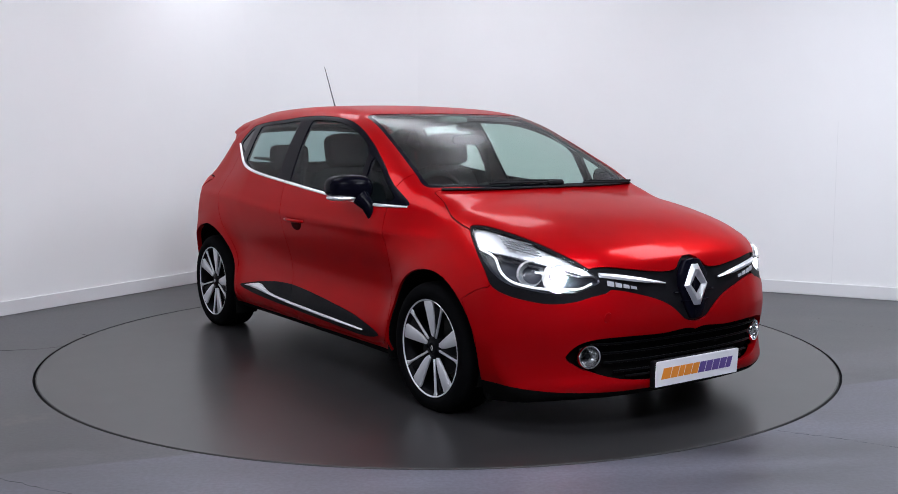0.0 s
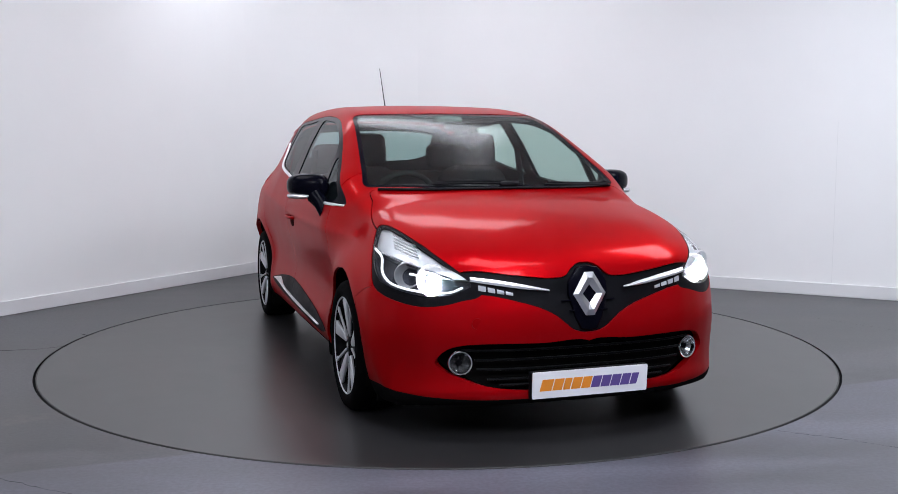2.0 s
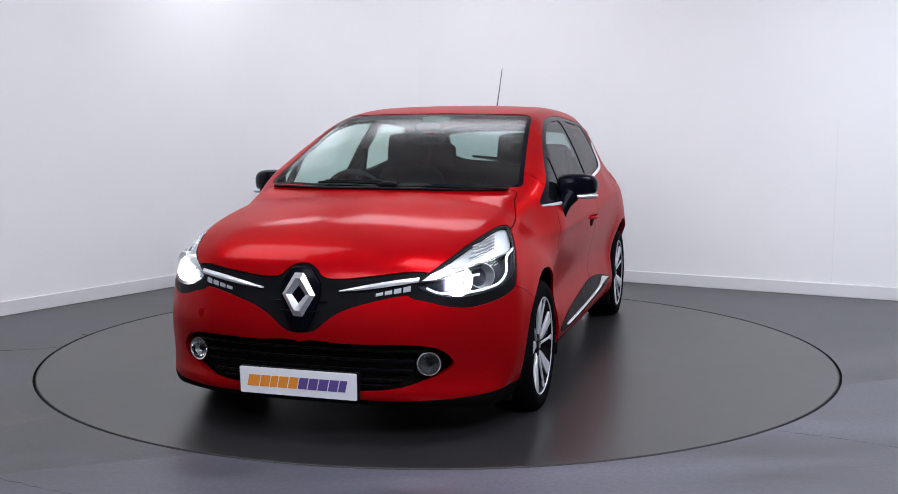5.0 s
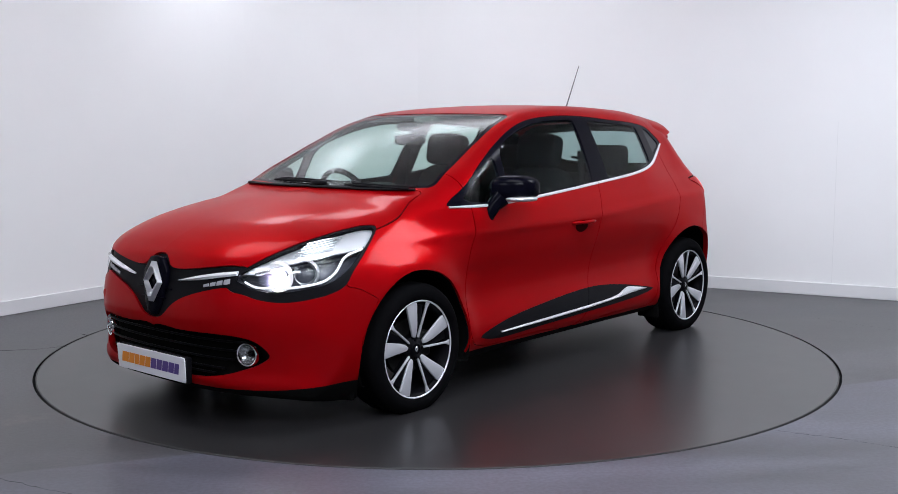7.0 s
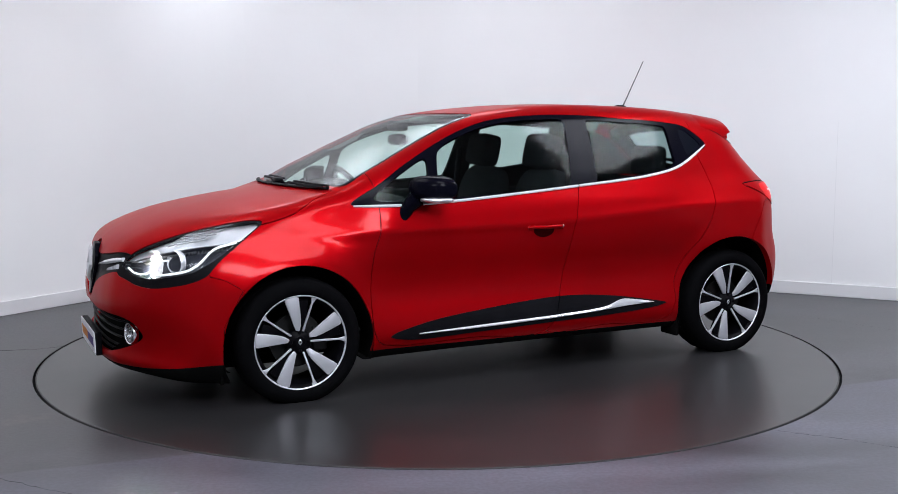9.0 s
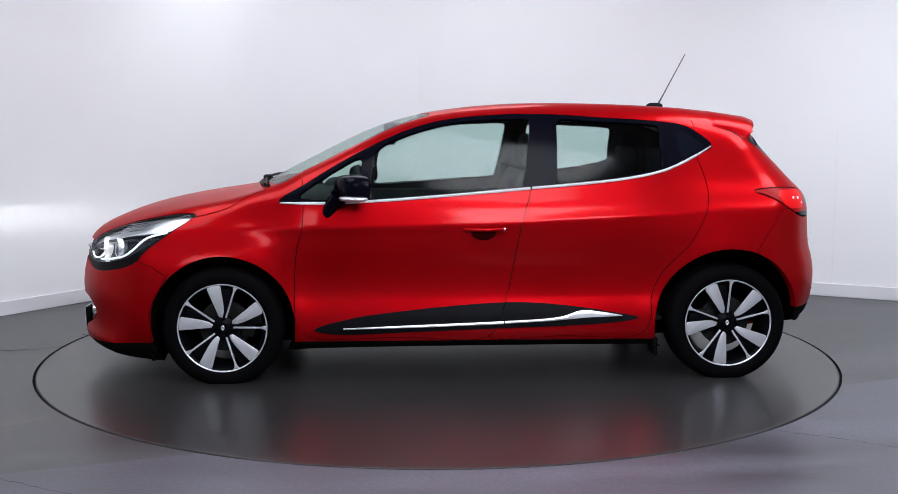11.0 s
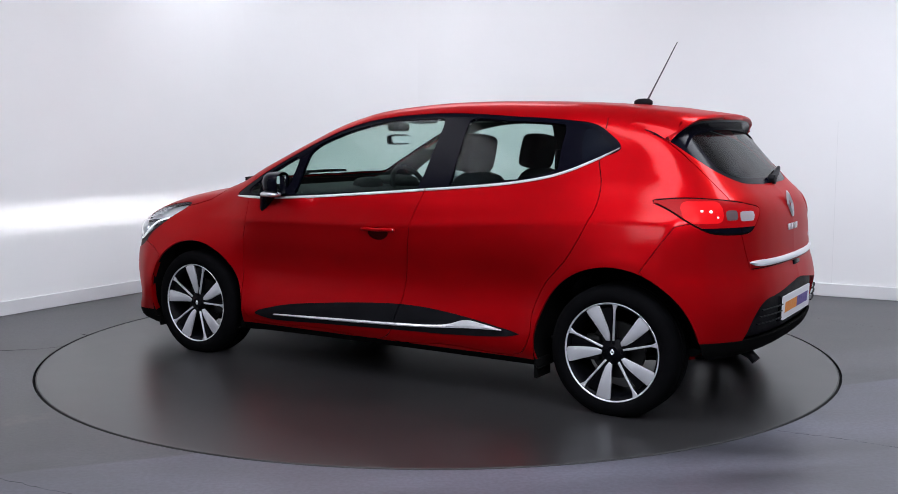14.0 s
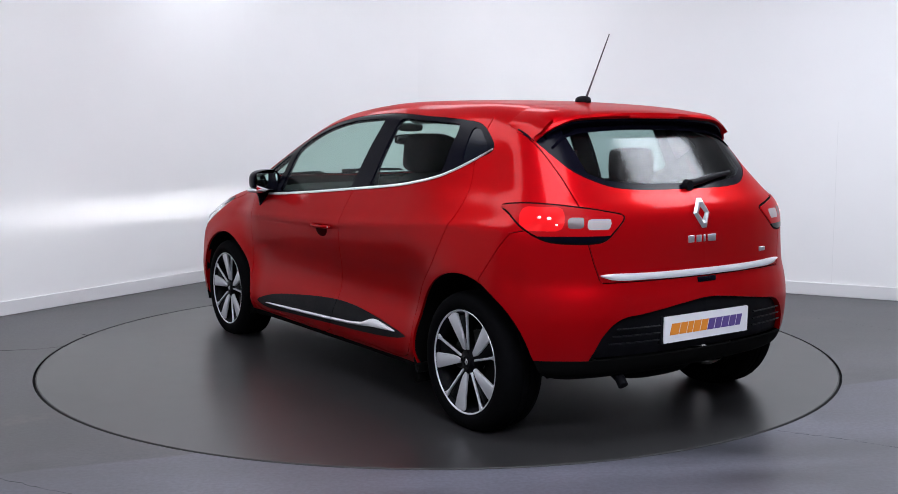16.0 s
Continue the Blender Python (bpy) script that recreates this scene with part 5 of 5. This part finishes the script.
def badges():
    plate("number_plate", (1.982, 0, 0.265), 90, 4)
    plate("number_plate", (-2.064, 0, 0.474), -90, 1)
    part("plate_carrier", block((0.03, 0.53, 0.115), (1.962, 0, 0.264), 0.006), BLACK_PLASTIC, CAR)
    part("plate_carrier", block((0.03, 0.54, 0.12), (-2.040, 0, 0.472), 0.006), BLACK_PLASTIC, CAR)
    b = rhomb(0.073, 0.089, 0.020, 0.030, 0.012, 0.0)
    bmesh.ops.transform(b, matrix=pose(nose_at(0, 0.628) + 0.014, 0, 0.628, 90 - 7, 0, 90), verts=b.verts)
    bmesh.ops.recalc_face_normals(b, faces=b.faces)
    part("front_badge", b, SATIN, CAR, "silver diamond badge", smooth=False)
    shield = slab([(0.0, 0.115), (0.045, 0.108), (0.085, 0.05), (0.088, 0.0), (0.06, -0.10), (0.035, -0.145), (0, -0.152), (-0.035, -0.145), (-0.06, -0.10), (-0.088, 0.0), (-0.085, 0.05), (-0.045, 0.108)], 0.03, 0.006)
    bmesh.ops.transform(shield, matrix=pose(nose_at(0, 0.628) + 0.006, 0, 0.628, 90 - 7, 0, 90), verts=shield.verts)
    part("badge_shield", shield, GLOSS_BLACK, CAR, "black badge shield")
    b = rhomb(0.05, 0.064, 0.014, 0.020, 0.008, 0.0)
    bmesh.ops.transform(b, matrix=pose(back_at(0, 0.945) - 0.004, 0, 0.945, 90 - 16, 0, -90), verts=b.verts)
    bmesh.ops.recalc_face_normals(b, faces=b.faces)
    part("rear_badge", b, SATIN, CAR, "silver diamond badge", smooth=False)
    # plain bars in place of the model name
    for i, (y, w) in enumerate(((0.082, 0.036), (0.036, 0.030), (0.002, 0.010), (-0.044, 0.048))):
        part("name_bar", block((0.006, w, 0.030), (back_at(y, 0.840) - 0.002, y, 0.840), 0.002), SATIN, CAR)
    for y, w in ((-0.385, 0.018), (-0.41, 0.022)):
        part("name_bar", block((0.005, w, 0.020), (back_at(y, 0.768) - 0.002, y, 0.768), 0.002), SATIN, CAR)
    part("tailgate_catch", block((0.02, 0.11, 0.024), (back_at(0, 0.668) + 0.004, 0, 0.668), 0.006), GLOSS_BLACK, CAR, "black tailgate release")
    # bars across the lower intake
    for z, half in ((0.405, 0.52), (0.365, 0.47), (0.325, 0.46), (0.285, 0.42), (0.262, 0.37)):
        pts = [(nose_at(abs(y), z) - 0.024, y, z) for y in np.linspace(-half, half, 17)]
        part("intake_bar", tube(pts, 0.007, 8, 0.7), RIM_BLACK, CAR)
    # bars across the upper grille
    for z, half in ((0.600, 0.12), (0.560, 0.085)):
        pts = [(nose_at(abs(y), z) - 0.004, y, z) for y in np.linspace(-half, half, 13)]
        part("grille_slat", tube(pts, 0.0055, 8, 0.6), GLOSS_BLACK, CAR)
    # ribs of the rear insert
    for z in (0.44, 0.47, 0.50):
        for s in (1, -1):
            pts = [(back_at(y, z) - 0.001, s * y, z) for y in np.linspace(0.29, 0.53 - (z - 0.44) * 0.5, 7)]
            part("insert_rib", tube(pts, 0.005, 6, 0.6), BLACK_PLASTIC, CAR)
    # tow-eye covers on both bumpers
    part("tow_cover", move(lathe([(0.0, 0.0015), (0.022, 0.001), (0.0235, -0.004)], 28, "X"), (nose_at(0.47, 0.52), -0.47, 0.52), 1, -10), PAINT, CAR, "round red tow-eye cover")
    part("exhaust_pipe", tube([(-1.6, 0.38, 0.30), (-1.90, 0.40, 0.30), (-1.965, 0.41, 0.275), (-1.99, 0.414, 0.25)], 0.022, 12), BLACK_PLASTIC, CAR, "dark exhaust pipe turned down")
    part("silencer", superbox((0.28, 0.5, 0.13), (-1.74, 0.05, 0.27), 0.7), UNDER, CAR, "dark exhaust silencer")
    part("rear_axle", tube([(-1.45, -0.6, 0.27), (-1.45, 0.6, 0.27)], 0.05, 12), UNDER, CAR)
    part("front_subframe", block((0.5, 1.1, 0.10), (1.2, 0, 0.2), 0.03), UNDER, CAR)


badges()


# ------------------------------------------------------------------ spoiler, aerial, wipers
def upper_fittings():
    bm = bmesh.new()
    rows = []
    for y in np.linspace(-0.584, 0.584, 37):
        k = abs(y) / 0.584
        tip = -1.735 + 0.075 * k ** 2.4 + 0.03 * max(0, k - 0.85) / 0.15
        z0 = top_at(-1.44, y)
        zt = z0 - 0.040 - 0.012 * k * k
        thick = 0.024 * (1 - 0.3 * k)
        under = top_at(-1.60, y)
        row = [(-1.40, top_at(-1.40, y) - 0.004), (-1.45, top_at(-1.45, y) + 0.004), (-1.55, z0 - 0.012), (-1.65, z0 - 0.024 - 0.004 * k), (tip + 0.02, zt + 0.006), (tip + 0.004, zt), (tip, zt - thick * 0.5), (tip + 0.008, zt - thick),
               (tip + 0.05, zt - thick - 0.006 * k), (-1.63, zt - thick - 0.02 * k * k), (-1.55, z0 - 0.06)]
        rows.append([bm.verts.new((x, y, z)) for x, z in row])
    for p, q in zip(rows, rows[1:]):
        for i in range(len(p)):
            j = (i + 1) % len(p)
            bm.faces.new((p[i], p[j], q[j], q[i]))
    bm.faces.new(rows[0])
    bm.faces.new(rows[-1])
    bmesh.ops.recalc_face_normals(bm, faces=bm.faces)
    sp = part("roof_spoiler", bm, PAINT, CAR, "red roof spoiler")
    bm, rows = bmesh.new(), []
    for y in np.linspace(-0.550, 0.550, 33):
        k = abs(y) / 0.584
        tip = -1.735 + 0.075 * k ** 2.4 + 0.03 * max(0, k - 0.85) / 0.15
        zt = top_at(-1.44, y) - 0.040 - 0.012 * k * k - 0.024 * (1 - 0.3 * k)
        low = zt - 0.050 - 0.012 * k * k
        row = [(-1.55, zt + 0.012), (tip + 0.012, zt + 0.004), (tip + 0.014, zt - 0.010), (tip + 0.05, zt - 0.026 - 0.012 * k), (back_at(abs(y), low) - 0.006, low), (back_at(abs(y), low) + 0.03, low)]
        rows.append([bm.verts.new((x, y, z)) for x, z in row])
    for p, q in zip(rows, rows[1:]):
        for i in range(len(p)):
            j = (i + 1) % len(p)
            bm.faces.new((p[i], p[j], q[j], q[i]))
    bm.faces.new(rows[0])
    bm.faces.new(rows[-1])
    bmesh.ops.recalc_face_normals(bm, faces=bm.faces)
    part("spoiler_underside", bm, GLOSS_BLACK, sp, "black spoiler underside")
    part("brake_light", block((0.012, 0.30, 0.014), (-1.728, 0, 1.352), 0.004), TAIL_RED, sp, "high red brake light")
    # aerial
    zb = top_at(-1.27, 0)
    foot = superbox((0.10, 0.04, 0.045), (-1.262, 0, zb + 0.008), 0.8, 12)
    a = part("aerial", foot, BLACK_PLASTIC, CAR, "roof aerial with a black foot")
    part("rod", tube([(-1.282, 0, zb + 0.018), (-1.31, 0, zb + 0.07), (-1.435, 0, 1.735)], [0.0062, 0.0042, 0.0026], 8), AERIAL_ROD, a, "grey metal rod")
    # front wipers lie along the foot of the screen
    for pts in (([(0.985, 0.06), (0.975, -0.10), (0.945, -0.36)]), ([(0.93, 0.60), (0.965, 0.40), (0.985, 0.22)])):
        pp = [(x, y, top_at(x, y) + 0.016) for x, y in rounded(pts, 6, closed=False)]
        w = part("wiper", tube(pp, 0.007, 6), BLACK_PLASTIC, CAR, "black windscreen wiper")
        part("wiper_blade", tube([(x - 0.02, y + 0.03, z + 0.008) for x, y, z in pp], 0.0055, 6), BLACK_PLASTIC, w)
    part("wiper_hub", superbox((0.05, 0.10, 0.03), (0.985, 0.03, top_at(0.985, 0.03) + 0.014), 0.7, 10), BLACK_PLASTIC, CAR)
    cowl = [(1.01 - 0.10 * (y / 0.62) ** 2, y, top_at(1.0 - 0.10 * (y / 0.62) ** 2, y) + 0.002) for y in np.linspace(-0.62, 0.62, 25)]
    part("scuttle", tube(cowl, 0.012, 8, 0.6), BLACK_PLASTIC, CAR, "black scuttle panel")
    # rear wiper, parked across the glass
    pp = [(back_at(abs(y), z) - 0.02, y, z) for y, z in ((-0.01, 1.062), (-0.10, 1.075), (-0.22, 1.092), (-0.34, 1.105))]
    w = part("rear_wiper", tube(pp, [0.016, 0.016, 0.013, 0.009], 8), BLACK_PLASTIC, CAR, "black rear wiper")
    part("wiper_hub", lathe([(0.0, -0.03), (0.022, -0.028), (0.026, 0.0), (0.0, 0.02)], 20, "X"), BLACK_PLASTIC, w).location = (back_at(0.0, 1.058) + 0.0, -0.01, 1.058)


upper_fittings()


# ------------------------------------------------------------------ inside the car
def tilt(bm, at, deg):
    bmesh.ops.rotate(bm, cent=at, matrix=Matrix.Rotation(radians(deg), 3, "Y"), verts=bm.verts)
    return bm


def interior():
    for y in (0.36, -0.36):
        s = part("front_seat", superbox((0.52, 0.50, 0.20), (-0.08, y, 0.50), 0.5), SEATS, CAR, "dark cloth front seat")
        part("backrest", tilt(superbox((0.17, 0.48, 0.66), (-0.37, y, 0.78), 0.5), (-0.30, y, 0.5), -14), SEATS, s)
        part("headrest", tilt(superbox((0.12, 0.28, 0.20), (-0.475, y, 1.175), 0.38), (-0.475, y, 1.175), -12), SEATS, s)
        for d in (0.05, -0.05):
            part("headrest_post", tube([(-0.46, y + d, 1.03), (-0.475, y + d, 1.12)], 0.007, 8), CHROME, s)
    b = part("rear_bench", superbox((0.50, 1.22, 0.20), (-0.86, 0, 0.50), 0.45), SEATS, CAR, "dark cloth rear bench")
    part("backrest", tilt(superbox((0.15, 1.22, 0.58), (-1.12, 0, 0.75), 0.45), (-1.1, 0, 0.5), -16), SEATS, b)
    for y in (0.40, -0.40):
        part("headrest", superbox((0.11, 0.25, 0.17), (-1.19, y, 1.12), 0.38), SEATS, b)
    part("parcel_shelf", block((0.42, 1.08, 0.03), (-1.46, 0, 0.96), 0.01), LINING, CAR, "dark parcel shelf")
    d = part("dashboard", superbox((0.62, 1.38, 0.34), (0.70, 0, 0.80), 0.4, 18), LINING, CAR, "dark grey dashboard")
    part("instrument_hood", superbox((0.26, 0.36, 0.12), (0.56, -0.36, 0.955), 0.7), LINING, d)
    part("screen_hood", superbox((0.10, 0.24, 0.15), (0.50, 0.0, 0.94), 0.6), LINING, d)
    bm = bmesh.new()
    n, k = 40, 10
    rows = [[bm.verts.new(((0.185 + 0.015 * math.cos(2 * math.pi * j / k)) * math.cos(2 * math.pi * i / n), (0.185 + 0.015 * math.cos(2 * math.pi * j / k)) * math.sin(2 * math.pi * i / n),
                           0.017 * math.sin(2 * math.pi * j / k))) for j in range(k)] for i in range(n)]
    for i in range(n):
        for j in range(k):
            bm.faces.new((rows[i][j], rows[(i + 1) % n][j], rows[(i + 1) % n][(j + 1) % k], rows[i][(j + 1) % k]))
    add(bm, block((0.13, 0.16, 0.05), (0, 0, -0.02), 0.02))
    add(bm, block((0.05, 0.36, 0.02), (0, 0, -0.01), 0.006))
    add(bm, block((0.18, 0.05, 0.02), (-0.09, 0, -0.01), 0.006))
    bmesh.ops.transform(bm, matrix=pose(0.42, -0.36, 0.90, 0, -66, 0), verts=bm.verts)
    part("steering_wheel", bm, LINING, CAR, "black steering wheel")
    part("steering_column", tube([(0.44, -0.36, 0.89), (0.65, -0.36, 0.80)], 0.04, 12), LINING, CAR)
    m = part("inner_mirror", superbox((0.035, 0.225, 0.062), (0.27, 0.0, 1.243), 0.5), GLOSS_BLACK, CAR, "rear-view mirror")
    part("mirror_face", superbox((0.006, 0.21, 0.05), (0.251, 0.0, 1.243), 0.5), MIRROR, m)
    part("mirror_foot", superbox((0.10, 0.14, 0.05), (0.27, 0, 1.315), 0.6), LINING, m)
    part("floor_mat", block((2.4, 1.3, 0.02), (-0.2, 0, 0.30), 0.006), LINING, CAR)
    for y in (0.70, -0.70):
        part("door_card", block((1.75, 0.06, 0.52), (-0.20, y * 1.08, 0.66), 0.02), LINING, CAR, "dark door card")
    for s in (1, -1):
        part("belt_strap", tube([(-0.46, s * 0.66, 1.18), (-0.44, s * 0.69, 0.9), (-0.40, s * 0.70, 0.6)], [0.02, 0.02, 0.02], 6), SEATS, CAR)
    part("roof_console", superbox((0.16, 0.16, 0.04), (0.10, 0, 1.355), 0.6), HEADLINING, CAR)


interior()


# ------------------------------------------------------------------ the turning
def motions():
    rows, plain = [], []
    for t, a in TURN:
        c = pose(0, 0, 0, 0, 0, a)
        rows.append((t, c @ pose(0, SIDESTEP, -SAG)))
        plain.append((t, c))
    walk(CAR, rows)
    walk(TURNTABLE, plain)


motions()
